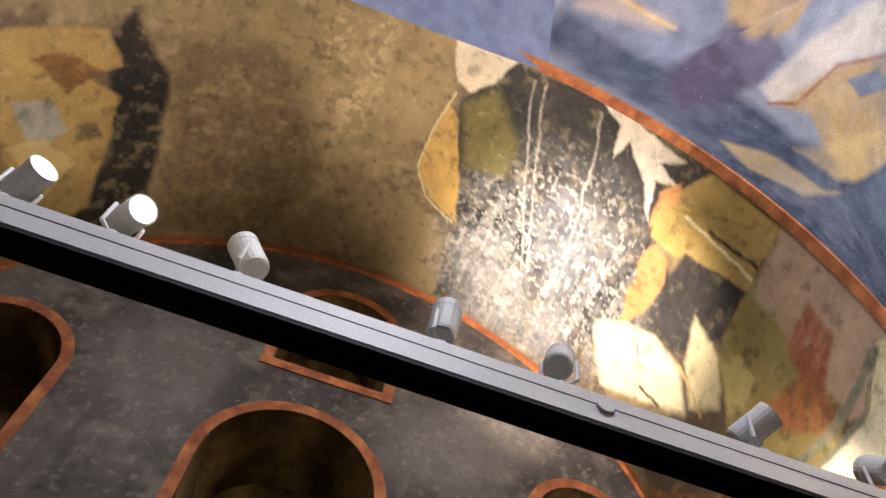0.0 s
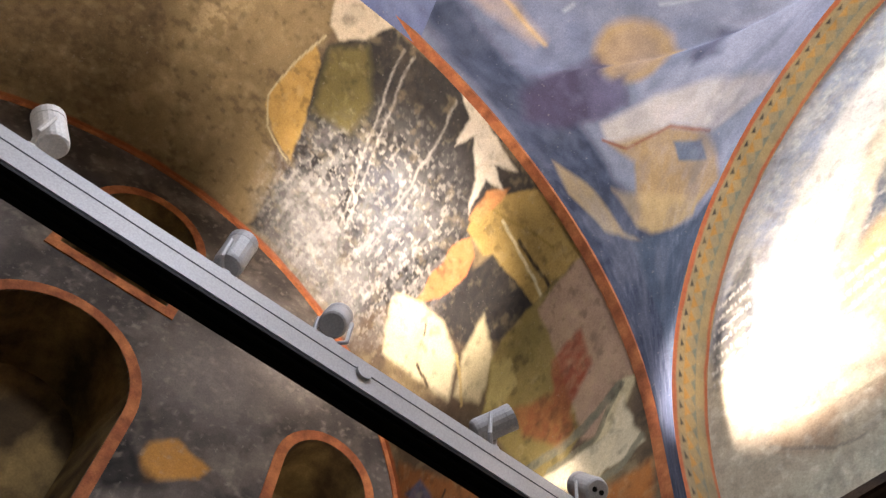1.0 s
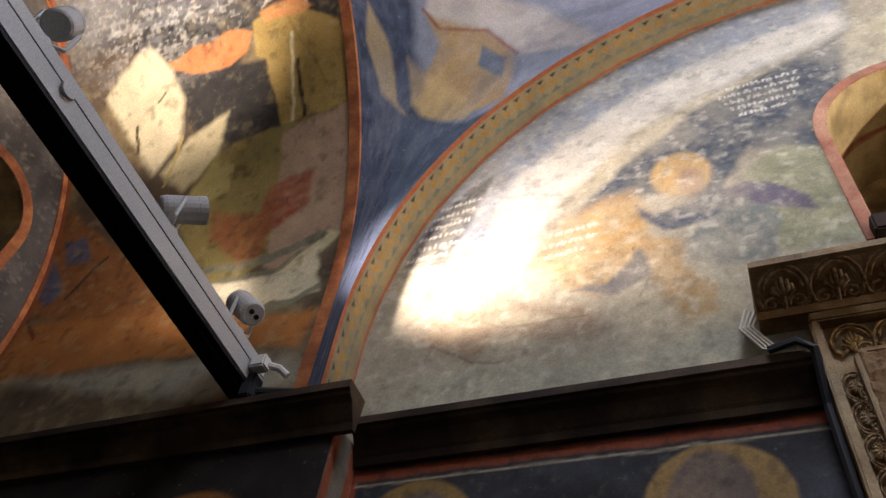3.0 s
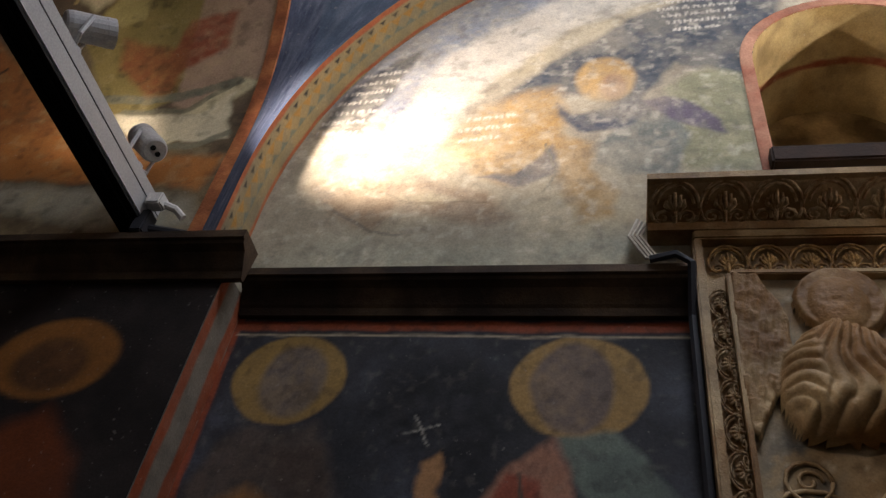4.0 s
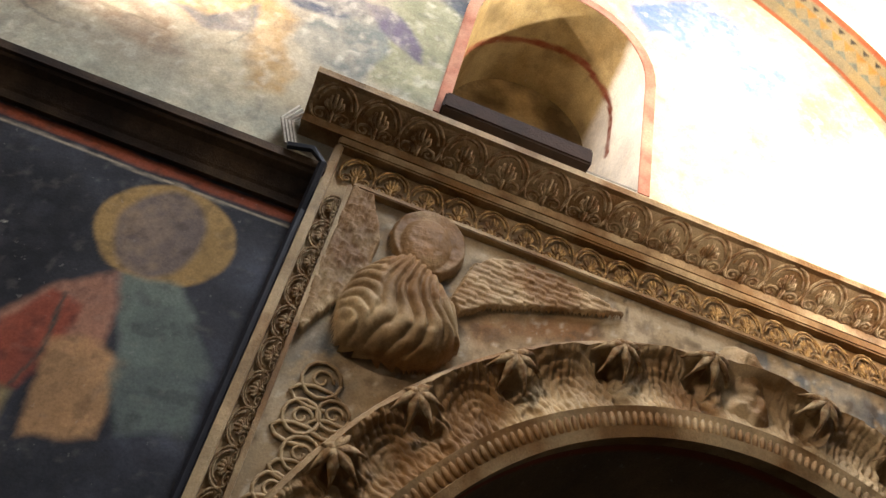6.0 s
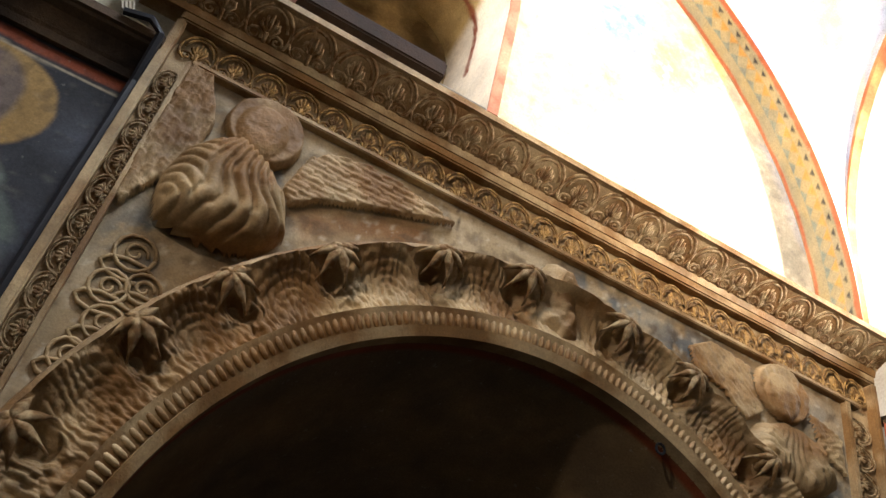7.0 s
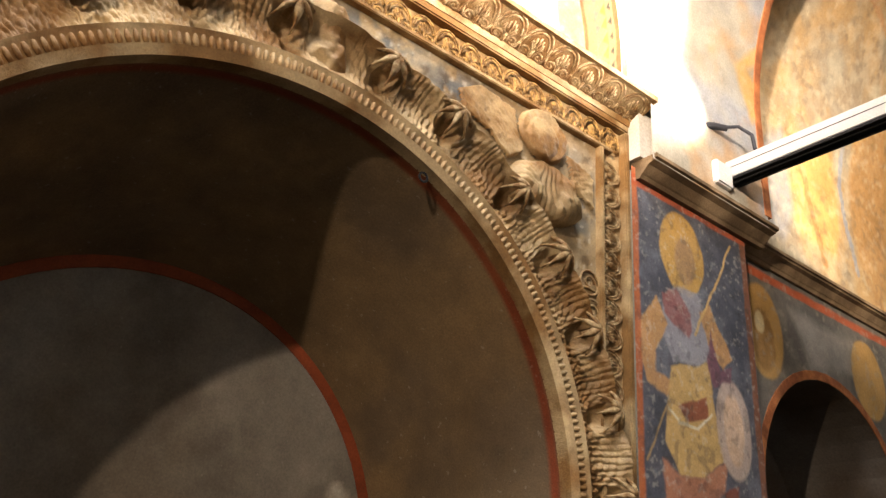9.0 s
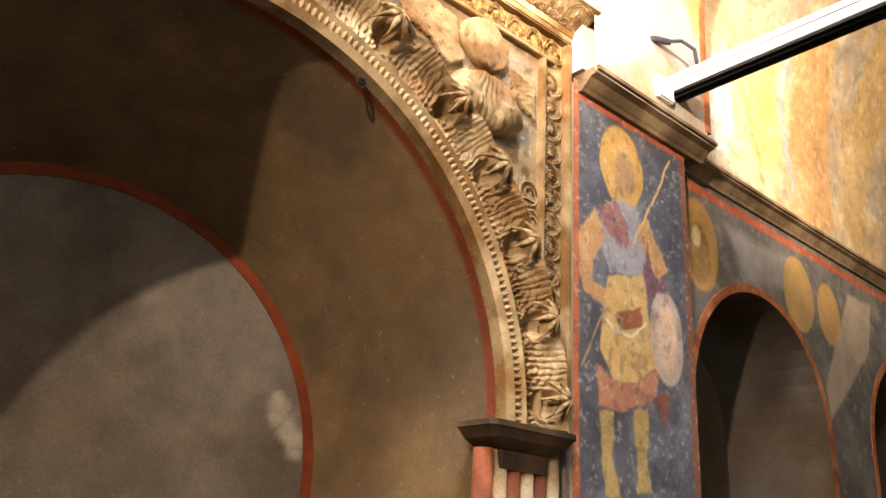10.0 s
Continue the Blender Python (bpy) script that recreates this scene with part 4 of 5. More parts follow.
west.poly([(-3.41, 5.61), (-3.03, 5.81), (-2.67, 5.59), (-2.70, 4.91), (-2.97, 4.73)], "77706a", soft=.12, worn=.6, alpha=.7)
west.poly([(-1.72, 5.65), (-1.12, 5.68), (-1.12, 5.23), (-1.65, 5.10)], "77706a", soft=.1, worn=.6, alpha=.7)
west.poly([(-1.88, 5.52), (-1.49, 5.88), (-0.89, 5.86), (-0.96, 5.52), (-1.41, 5.18)], "7a726a", soft=.1, worn=.6, alpha=.7)
west.cloud("a09686", 0.3, 0.03, 0.68, 8.0)
# centre, half width, sill, springing
WINS = [(-2.18, 0.315, 5.69, 6.11), (-2.21, 0.43, 3.2, 4.93), (-3.74, 0.31, 3.4, 5.16), (-0.70, 0.255, 3.4, 5.20)]


def in_wins(U, V):
    out = np.zeros(U.shape, bool)
    for c, r, s, z in WINS:
        out |= ((np.abs(U - c) < r) & (V > s) & (V < z)) | ((V >= z) & (np.hypot(U - c, V - z) < r))
    return out


own(west.build("west_fresco", lambda U, V: (WX, U, V), lambda U, V: ~in_wins(U, V) & (np.hypot(U - AY, np.clip(V - AZ, 0, 9)) < AR + 0.03)), wall_west)
bm = box(bmesh.new(), -4.3, -4.1, -4.95, 0.6, FLOOR_Z, 8.6)
own(link("masonry", bm, PLASTER), wall_west)
path = [((WX, AY + AR - 0.03, 2.6), (0, 1, 0), (1, 0, 0))] + arc_path(AY, AZ, AR - 0.03, 0, 180, 60, WX, "yz") + [((WX, AY - AR + 0.03, 2.6), (0, -1, 0), (1, 0, 0))]
own(link("painted_border", sweep(bmesh.new(), path, [(0, -0.002), (0.055, -0.002), (0.055, 0.008), (0, 0.008)]), ORANGE), wall_west)
OCHRE_REVEAL = material("ochre_reveal_plaster", lin("8a7244"), 0.85, 0.55, 1.3, 5, 0.3, 90, stain=lin("4a3a22"))
for i, (c, r, s, z) in enumerate(WINS):
    win = tagged(empty("window_%d" % (i + 2), (WX, c, s)), "arched window with broad ochre border and deep reveal", "window", kind="structure")
    path = arched_path(c, r, s, z, WX, "yz")
    own(link("painted_border", sweep(bmesh.new(), path, flat(0.06, 0.008)), ORANGE), win)
    if i == 0:
        own(link("painted_border", box(bmesh.new(), WX - 0.01, WX + 0.009, c - r - 0.06, c + r + 0.06, s - 0.06, s), ORANGE), win)
    bmn = bmesh.new()
    rings = []
    for k, (dx, f) in enumerate([(0.004, 1.0), (-0.25, 0.93), (-0.5, 0.86)]):
        rings.append([bmn.verts.new((WX + dx, c + (p[1] - c) * f, z + (p[2] - z) * (f if p[2] > z else 1.0))) for p, _, _ in path])
    for ra, rb in zip(rings, rings[1:]):
        for j in range(len(ra) - 1):
            bmn.faces.new((ra[j], ra[j + 1], rb[j + 1], rb[j]))
        bmn.faces.new((ra[-1], ra[0], rb[0], rb[-1]))
    own(link("reveal", bmn, OCHRE_REVEAL, smooth=False), win)
    own(link("blocked_back", box(bmesh.new(), WX - 0.56, WX - 0.5, c - r, c + r, s - 0.02, z + r), OCHRE_REVEAL), win)

# West pier on the north side.
pier_w = tagged(empty("pier_west", (-2.4, 0, FLOOR_Z)), "frescoed pier with ochre painted corner bands", "pier", kind="structure")
PW_X, PW_Y = -1.52, -0.10
own(link("core", box(bmesh.new(), WX, PW_X, PW_Y + 0.006, WALL_Y, FLOOR_Z, 4.0), PLASTER), pier_w)
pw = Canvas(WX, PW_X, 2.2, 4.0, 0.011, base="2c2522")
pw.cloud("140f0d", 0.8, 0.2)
pw.ellipse(-1.975, 3.622, 0.218, 0.157, "8a5a26", soft=.01, worn=.3)
pw.ellipse(-1.979, 3.595, 0.127, 0.104, "5a3c22", soft=.015, worn=.3)
pw.poly([(-2.05, 3.34), (-1.90, 3.44), (-1.74, 3.28), (-1.66, 3.07), (-1.84, 3.05)], "6a3416", soft=.03, worn=.3)
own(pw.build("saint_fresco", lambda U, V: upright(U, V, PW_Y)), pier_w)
ret = Canvas(PW_Y, WALL_Y, 2.2, 4.0, 0.0075, base="6d6558")
ret.cloud("8a8070", 0.6, 0.1)
ret.line([(PW_Y + 0.02, 2), (PW_Y + 0.02, 4)], 0.05, "8e4626", 0.005, 0.2, 0.02)
ret.line([(WALL_Y - 0.025, 2), (WALL_Y - 0.025, 4)], 0.05, "8e4626", 0.005, 0.2, 0.02)
own(ret.build("painted_return", lambda U, V: (PW_X + 0.004, U, V)), pier_w)

# East pier with the warrior saint.
pier_e = tagged(empty("pier_east", (3.5, 0, FLOOR_Z)), "narrow pier painted with a standing warrior", "pier", kind="structure")
PE_Y = -0.02
pe = Canvas(3.10, 3.99, 2.0, 4.02, 0.0065, base="55565c")
pe.cloud("74767e", 0.6, 0.1, 0.52)
pe.cloud("3a3c44", 0.7, 0.15, 0.52)
pe.ellipse(3.452, 3.692, 0.163, 0.212, "b8904c", soft=.006, worn=.2)
pe.ellipse(3.470, 3.662, 0.074, 0.119, "97795a", soft=.008, worn=.3)
pe.poly([(3.30, 3.44), (3.39, 3.52), (3.56, 3.52), (3.64, 3.34), (3.61, 3.21), (3.35, 3.13), (3.28, 3.25)], "8f8d92", soft=.006, worn=.25)
pe.poly([(3.28, 3.45), (3.39, 3.51), (3.49, 3.41), (3.47, 3.29), (3.37, 3.31), (3.31, 3.36)], "8a5c58", soft=.006, worn=.25)
pe.poly([(3.14, 3.29), (3.25, 3.42), (3.33, 3.30), (3.22, 3.17), (3.24, 3.08), (3.34, 3.04), (3.30, 2.98), (3.18, 3.02), (3.12, 3.12)], "b3895a", soft=.006, worn=.2)
pe.poly([(3.56, 3.43), (3.65, 3.49), (3.79, 3.28), (3.70, 3.19), (3.60, 3.30)], "b3895a", soft=.006, worn=.2)
pe.poly([(3.33, 3.11), (3.61, 3.21), (3.62, 2.98), (3.68, 2.78), (3.53, 2.68), (3.36, 2.67), (3.27, 2.78)], "bd9c64", soft=.006, worn=.2)
pe.poly([(3.36, 2.96), (3.58, 3.03), (3.56, 2.93), (3.44, 2.89)], "85503a", soft=.005, worn=.2)
pe.line([(3.31, 2.93), (3.38, 2.88), (3.50, 2.88), (3.60, 2.96)], 0.012, "d0c6aa")
pe.poly([(3.25, 2.71), (3.36, 2.67), (3.53, 2.68), (3.69, 2.78), (3.67, 2.65), (3.43, 2.54), (3.25, 2.55)], "a87358", soft=.008, worn=.25)
pe.poly([(3.26, 2.53), (3.35, 2.54), (3.35, 2.36), (3.40, 2.20), (3.30, 2.19)], "a58d58", soft=.006, worn=.2)
pe.poly([(3.50, 2.56), (3.61, 2.60), (3.58, 2.39), (3.61, 2.23), (3.52, 2.22)], "a58d58", soft=.006, worn=.2)
pe.ellipse(3.768, 2.936, 0.133, 0.226, "b4a092", soft=.006, worn=.2)
pe.ellipse(3.767, 2.934, 0.079, 0.160, "c2a488", soft=.006, worn=.3)
pe.poly([(3.63, 3.37), (3.68, 3.18), (3.79, 3.23), (3.77, 3.15), (3.63, 3.09), (3.58, 3.21)], "74505a", soft=.006, worn=.25)
pe.poly([(3.67, 2.65), (3.78, 2.68), (3.75, 2.52), (3.71, 2.58)], "7d4a3c", soft=.006, worn=.3)
pe.line([(3.85, 3.88), (3.65, 3.52), (3.51, 3.32)], 0.014, "c9a468")
pe.line([(3.32, 2.98), (3.23, 2.83), (3.16, 2.69)], 0.01, "a08458")
pe.line([(3.115, 2.0), (3.115, 4.1)], 0.05, "a86038", 0.005, 0.2, 0.02)
pe.line([(3.965, 2.0), (3.965, 4.1)], 0.05, "7c5038", 0.005, 0.2, 0.02)
pe.line([(3.0, 3.955), (4.0, 3.955)], 0.06, "a04e2c", 0.005, 0.2, 0.02)
pe.cloud("c4beb0", 0.3, 0.025, 0.68, 9.0)
pe.cloud("3c3a3a", 0.4, 0.04, 0.63, 8.0)
own(pe.build("warrior_fresco", lambda U, V: upright(U, V, PE_Y)), pier_e)
own(link("core", box(bmesh.new(), 3.105, 3.985, PE_Y + 0.005, 0.08, FLOOR_Z, 4.0), PLASTER), pier_e)

# Dark stone cornices at the springing.
PROFILE = [(0.0, -0.15), (-0.02, -0.15), (-0.028, -0.125), (-0.035, -0.115), (-0.06, -0.065), (-0.085, -0.05), (-0.088, -0.038), (-0.10, -0.034), (-0.10, -0.003), (-0.097, 0.0), (0.02, 0.0)]


def cornice(name, x0, x1, y, label, scale=1.0, ends=(0, 0), mat=None, tall=1.0, top=COR_Z):
    path = [((x0 - ends[0], y, top), (0, 1, 0), (0, 0, 1)), ((x1 + ends[1], y, top), (0, 1, 0), (0, 0, 1))]
    ob = link(name, sweep(bmesh.new(), path, [(a * scale, b * scale * tall) for a, b in PROFILE]), mat or STONE_DARK)
    return tagged(ob, label, "cornice", kind="structure")


BROWN = material("brown_cornice_stone", lin("8a7458"), 0.7, 0.65, 1.2, 6, 0.4, 120, stain=lin("5c4a34"))
cornice("cornice", -1.512, -0.0, WALL_Y, "dark brown stone cornice above the painted panel", top=COR_Z - 0.005)
cornice("cornice", WX, PW_X + 0.08, PW_Y, "dark brown stone cornice on the west pier")
cornice("cornice", 3.13, 3.96, PE_Y, "brown stone cornice block on the east pier", 1.25, (0.0, 0.16), BROWN, 0.5, 4.05)
cornice("cornice", 4.0, 8.6, WALL_Y, "brown stone cornice along the next bay", 0.9, (0, 0), BROWN, 0.7, 4.05)

# ---- tomb of carved marble ----
TX0, TX1, TTOP = 0.0, 3.1, 4.25
ACX, ACZ = 1.54, 2.40
R_IN, R_MID, R_OUT = 1.175, 1.27, 1.485
tomb = tagged(empty("tomb_monument", (ACX, 0.0, FLOOR_Z)), "carved grey-brown marble tomb arch with palmette bands and relief busts", "tomb")


def tpart(name, bm, mat=STONE, label="", smooth=False):
    ob = own(link(name, bm, mat, None, smooth), tomb)
    return tagged(ob, label) if label else ob


# Spandrel slab round the arch.
bm = bmesh.new()
front, back = [], []
ANG = [180.0 * i / 72 for i in range(73)]
for a in ANG:
    c, s = math.cos(radians(a)), math.sin(radians(a))
    t = min((TX1 - 0.01 - ACX) / c if c > 1e-6 else 9e9, (ACX - TX0 - 0.01) / -c if c < -1e-6 else 9e9, (TTOP - ACZ) / s if s > 1e-6 else 9e9)
    row = []
    for r in (R_OUT - 0.02, t):
        rr = min(r, t - 0.001) if r != t else t
        row.append([bm.verts.new((ACX + rr * c, y, ACZ + rr * s)) for y in (0.03, 0.30)])
    front.append(row)
for p, q in zip(front, front[1:]):
    bm.faces.new((p[0][0], p[1][0], q[1][0], q[0][0]))
    bm.faces.new((p[1][0], p[1][1], q[1][1], q[1][0]))
tpart("spandrel_slab", bm, STONE)
tpart("jamb_wall", box(bmesh.new(), TX0 + 0.01, ACX - R_IN - 0.006, 0.03, 0.3, FLOOR_Z, ACZ), STONE_PALE)
tpart("jamb_wall", box(bmesh.new(), ACX + R_IN + 0.006, TX1 - 0.01, 0.03, 0.3, FLOOR_Z, ACZ), STONE_PALE)

# Archivolt: bead moulding, cavetto with leaves, outer fillet.
prof = [(R_IN, 0.02), (R_IN, -0.035), (R_IN + 0.03, -0.05), (R_IN + 0.035, -0.02), (R_MID - 0.02, -0.035), (R_MID, -0.045), (R_MID + 0.004, 0.10),
        (R_MID + 0.07, 0.14), (R_MID + 0.13, 0.14), (R_MID + 0.175, 0.05), (R_MID + 0.18, -0.04), (R_OUT - 0.022, -0.062), (R_OUT - 0.006, -0.058), (R_OUT, -0.04), (R_OUT, 0.06)]
path = [((ACX, 0, ACZ), (math.cos(radians(a)), 0, math.sin(radians(a))), (0, 1, 0)) for a in [180.0 * i / 96 for i in range(97)]]
tpart("archivolt", sweep(bmesh.new(), path, prof), STONE, "weathered marble archivolt, one stretch broken smooth")
bm = bmesh.new()
for i in range(150):
    a = radians(0.6 + 178.8 * i / 149)
    c, s = math.cos(a), math.sin(a)
    turn = Matrix(((c, 0, -s), (0, 1, 0), (s, 0, c)))
    ball(bm, (ACX + (R_IN + 0.064) * c, -0.03, ACZ + (R_IN + 0.064) * s), (0.036, 0.011, 0.0095), turn, (6, 4))
tagged(tpart("leaf_moulding", bm, STONE, "", True), kind="stuff")


def curled():
    """A free-standing star of lobes that hangs out of the wall from the leaf's tip, about 1 across."""
    b = bmesh.new()
    for ang, length in ((-90, 0.85), (-42, 0.78), (-138, 0.78), (6, 0.66), (174, 0.66), (90, 0.34)):
        dx, dz = math.cos(radians(ang)), math.sin(radians(ang))
        rings = []
        for i in range(6):
            t = i / 5
            w = 0.62 * (0.09 + 0.18 * math.sin(math.pi * min(1.0, t * 1.15 + 0.05))) * (1 - 0.55 * t)
            out = 0.46 - 0.06 * t - 0.26 * t ** 3
            rings.append([b.verts.new((dx * length * t - dz * w * e, -out - k, dz * length * t + dx * w * e)) for e, k in ((-1, 0.0), (0, 0.05), (1, 0.0), (0, -0.10))])
        for r, s in zip(rings, rings[1:]):
            for j in range(4):
                b.faces.new((r[j], r[(j + 1) % 4], s[(j + 1) % 4], s[j]))
        b.faces.new(rings[-1])
        b.faces.new(rings[0][::-1])
    tube(b, [(0, 0.1, -0.1), (0, -0.25, 0.05), (0, -0.38, 0.05)], 0.11, 6, 0.8)
    me = bpy.data.meshes.new("curled_leaf")
    bmesh.ops.recalc_face_normals(b, faces=b.faces)
    for f in b.faces:
        f.smooth = True
    b.to_mesh(me)
    b.free()
    me.materials.append(STONE)
    return me


def radial(a_deg, r, y, size):
    a = radians(a_deg)
    c, s = math.cos(a), math.sin(a)
    m = Matrix(((s, 0, c, ACX + r * c), (0, 1, 0, y), (-c, 0, s, ACZ + r * s), (0, 0, 0, 1)))
    return m @ Matrix.Diagonal((*size, 1))


def place(name, me, m, parent=None):
    ob = new(name, me)
    parent = parent or tomb
    ob.parent = parent
    ob.matrix_parent_inverse = Matrix.Translation(-parent.location)
    ob.matrix_basis = m
    return ob


CURL = curled()
CURLS = [163, 150, 138, 125, 111, 98.5, 81, 69, 54, 42, 29.5, 16.5, 4]
# Low relief of overlapping leaves in the hollow of the archivolt.
TH, RR = np.meshgrid(np.linspace(0, 180, 1500), np.linspace(0, 1, 34))
wear = value_noise(TH.shape, 14, 4) - 0.5
wear2 = value_noise(TH.shape, 60, 4) - 0.5
mids = [170.0] + [(a + b) / 2 for a, b in zip(CURLS, CURLS[1:])] + [-2.0]
TW = TH + wear * 0.7
fa = np.min([np.abs(TW - m) for m in mids], axis=0) / 6.3
nest = np.where(RR > 0.38, np.hypot(fa, (RR - 0.38) * 1.55), fa + 0.05 * np.sin(RR * 22))
env = np.clip((1.02 - nest) / 0.12, 0, 1)
flutes = np.abs(np.sin(math.pi * (nest * 5.4 + 0.6 * wear))) ** 0.6
cuts = 0.65 + 0.35 * np.abs(np.sin(math.pi * (RR * 4.5 + fa * 1.2 + wear2)))
sides = np.abs(np.sin(math.pi * (RR * 4.0 - 1.6 * fa))) ** 0.7
high = env * (0.014 + 0.013 * flutes * cuts + 0.009 * np.abs(np.sin(math.pi * (TW * 1.05 + 0.8 * wear))) ** 0.6) + (1 - env) * 0.013 * sides + 0.020 * wear + 0.012 * wear2
worn_away = np.clip(1 - np.abs(TH - 90) / 6.0, 0, 1) ** 0.5
high = high * (1 - worn_away) + (0.03 + 0.004 * wear) * worn_away
base_y = np.interp(RR, [0, 0.3, 0.6, 0.85, 1.0], [0.0, 0.022, 0.022, -0.012, -0.06])
for a in CURLS:
    base_y = base_y + 0.055 * np.clip(1 - np.hypot((TH - a) / 2.3, (RR - 0.60) / 0.30), 0, 1) ** 0.6
leafwork = Canvas(0, 1, 0, 1, 0.5)
leafwork.U, leafwork.V = TH, RR
leafwork.C = np.zeros((*TH.shape, 3)) + 0.3


def leaf_place(U, V):
    r, a = R_MID + 0.001 + V * (R_OUT - R_MID - 0.022), np.radians(U)
    return ACX + r * np.cos(a), base_y - high - 0.004, ACZ + r * np.sin(a)


own(leafwork.build("leaf_relief", leaf_place, None, STONE), tomb)
for a in CURLS:
    place("curled_leaf", CURL, radial(a + random.uniform(-1, 1), R_MID + 0.172, -0.025, (0.12 * random.uniform(0.9, 1.1), 0.17 * random.uniform(0.85, 1.1), 0.12)))
# Palmette bands.
def palmette():
    """One palmette between scrolls: 1 wide, 1 high, relief towards -y."""
    b = bmesh.new()
    arch = [(0.50 * math.cos(radians(a)), -0.05, 0.36 + 0.56 * math.sin(radians(a)) * (1 + 0.06 * math.sin(radians(a)))) for a in range(-30, 211, 20)]
    tube(b, arch, 0.042, 5)
    tube(b, [(x * 0.78, y, 0.36 + (z - 0.36) * 0.82) for x, y, z in arch[2:-2]], 0.034, 5)
    for k in range(-2, 3):
        a = radians(90 - 22 * k)
        l = 0.42 - 0.03 * abs(k)
        tube(b, [(0.015 * k, -0.03, 0.26), (0.55 * l * math.cos(a) + 0.03 * k, -0.10, 0.28 + 0.55 * l * math.sin(a)), (l * 0.7 * math.cos(a), -0.05, 0.28 + l * math.sin(a))], 0.062, 5, 0.55)
    for sgn in (-1, 1):
        curl = [(sgn * (0.26 + (0.19 - 0.015 * i) * math.cos(radians(200 - 48 * i))), -0.05, 0.16 + (0.16 - 0.013 * i) * math.sin(radians(200 - 48 * i))) for i in range(11)]
        tube(b, curl, 0.044, 5, 0.7)
        tube(b, [(sgn * 0.50, -0.05, 0.30), (sgn * 0.44, -0.07, 0.12), (sgn * 0.30, -0.05, 0.02)], 0.046, 5, 0.7)
    tube(b, [(0, -0.04, 0.0), (0, -0.09, 0.3)], 0.05, 5)
    me = bpy.data.meshes.new("palmette")
    bmesh.ops.recalc_face_normals(b, faces=b.faces)
    for f in b.faces:
        f.smooth = True
    b.to_mesh(me)
    b.free()
    return me


PAL = palmette()
PAL.materials.append(STONE)
PAL2 = PAL.copy()
PAL2.materials[0] = GILT
# Projecting cornice with an inclined carved face.
C0, C1 = Vector((0, -0.012, 4.262)), Vector((0, -0.150, 4.335))
up = (C1 - C0).normalized()
out = Vector((0, up.z, -up.y)) * -1
bm = bmesh.new()
sec = [(0.08, 4.235), (-0.012, 4.235), (-0.02, 4.262), (-0.135, 4.322), (-0.155, 4.325), (-0.158, 4.348), (0.08, 4.348)]
rings = []
for x, e in ((TX0 - 0.14, 0.0), (TX0 - 0.0, 1.0), (TX1 + 0.0, 1.0), (TX1 + 0.04, 0.0)):
    rings.append([bm.verts.new((x if e else x, y, z)) for y, z in sec])
for r, s in zip(rings, rings[1:]):
    for i in range(len(sec)):
        bm.faces.new((r[i], r[(i + 1) % len(sec)], s[(i + 1) % len(sec)], s[i]))
bm.faces.new(rings[0])
bm.faces.new(rings[-1][::-1])
tomb_cornice = tpart("tomb_cornice", bm, STONE, "projecting marble cornice carved with palmettes")
N = 21
pitch = (TX1 - TX0 + 0.16) / N
for i in range(N):
    m = Matrix(((1, 0, 0, TX0 - 0.13 + pitch * (i + 0.5)), (0, -out.y, up.y, C0.y), (0, -out.z, up.z, C0.z), (0, 0, 0, 1)))
    place("palmette", PAL, m @ Matrix.Diagonal((pitch, 0.075, (C1 - C0).length * 0.98, 1)))
# Framing band: raised fillets with smaller palmettes between them.
bm = bmesh.new()
box(bm, TX0, TX1, -0.012, 0.05, 4.195, 4.235, 0.006)
box(bm, TX0 + 0.1, TX1 - 0.1, -0.006, 0.05, 4.045, 4.066, 0.004)
box(bm, TX0 - 0.004, TX0 + 0.026, -0.012, 0.05, FLOOR_Z + 1.9, 4.196, 0.006)
box(bm, TX0 + 0.085, TX0 + 0.10, -0.006, 0.05, FLOOR_Z + 1.9, 4.05, 0.004)
box(bm, TX1 - 0.026, TX1 + 0.004, -0.012, 0.05, 2.36, 4.196, 0.006)
box(bm, TX1 - 0.19, TX1 - 0.165, -0.006, 0.05, 2.36, 4.05, 0.004)
tpart("frame_fillet", bm, STONE)
N = 25
pitch = (TX1 - TX0 - 0.08) / N
for i in range(N):
    m = Matrix(((1, 0, 0, TX0 + 0.04 + pitch * (i + 0.5)), (0, 1, 0, 0.025), (0, 0, 1, 4.068), (0, 0, 0, 1)))
    place("palmette", PAL2, m @ Matrix.Diagonal((pitch, 0.11, 0.126, 1)))
for x0, w, ang in ((TX0 + 0.085, 0.06, -90), (TX1 - 0.165, 0.135, 90)):
    for i in range(15):
        z = 4.0 - 0.112 * (i + 0.5)
        m = Matrix.Translation((x0, 0.025, z)) @ pose(0, 0, 0, 0, ang, 0)
        place("palmette", PAL, m @ Matrix.Diagonal((0.112, 0.10, w, 1)))


def edge_depth(g, pts, wob=0.0):
    """How far inside a closed outline each place of a grid lies."""
    U, V = g.U + g.n1 * wob, g.V + g.n2 * wob
    inside, dist = np.zeros(U.shape, bool), np.full(U.shape, 9e9)
    for (x0, y0), (x1, y1) in zip(pts, pts[1:] + pts[:1]):
        inside ^= ((y0 > V) != (y1 > V)) & (U < (x1 - x0) * (V - y0) / ((y1 - y0) or 1e-9) + x0)
        dx, dy = x1 - x0, y1 - y0
        t = np.clip(((U - x0) * dx + (V - y0) * dy) / (dx * dx + dy * dy + 1e-12), 0, 1)
        dist = np.minimum(dist, np.hypot(U - x0 - t * dx, V - y0 - t * dy))
    return np.where(inside, dist, -dist)


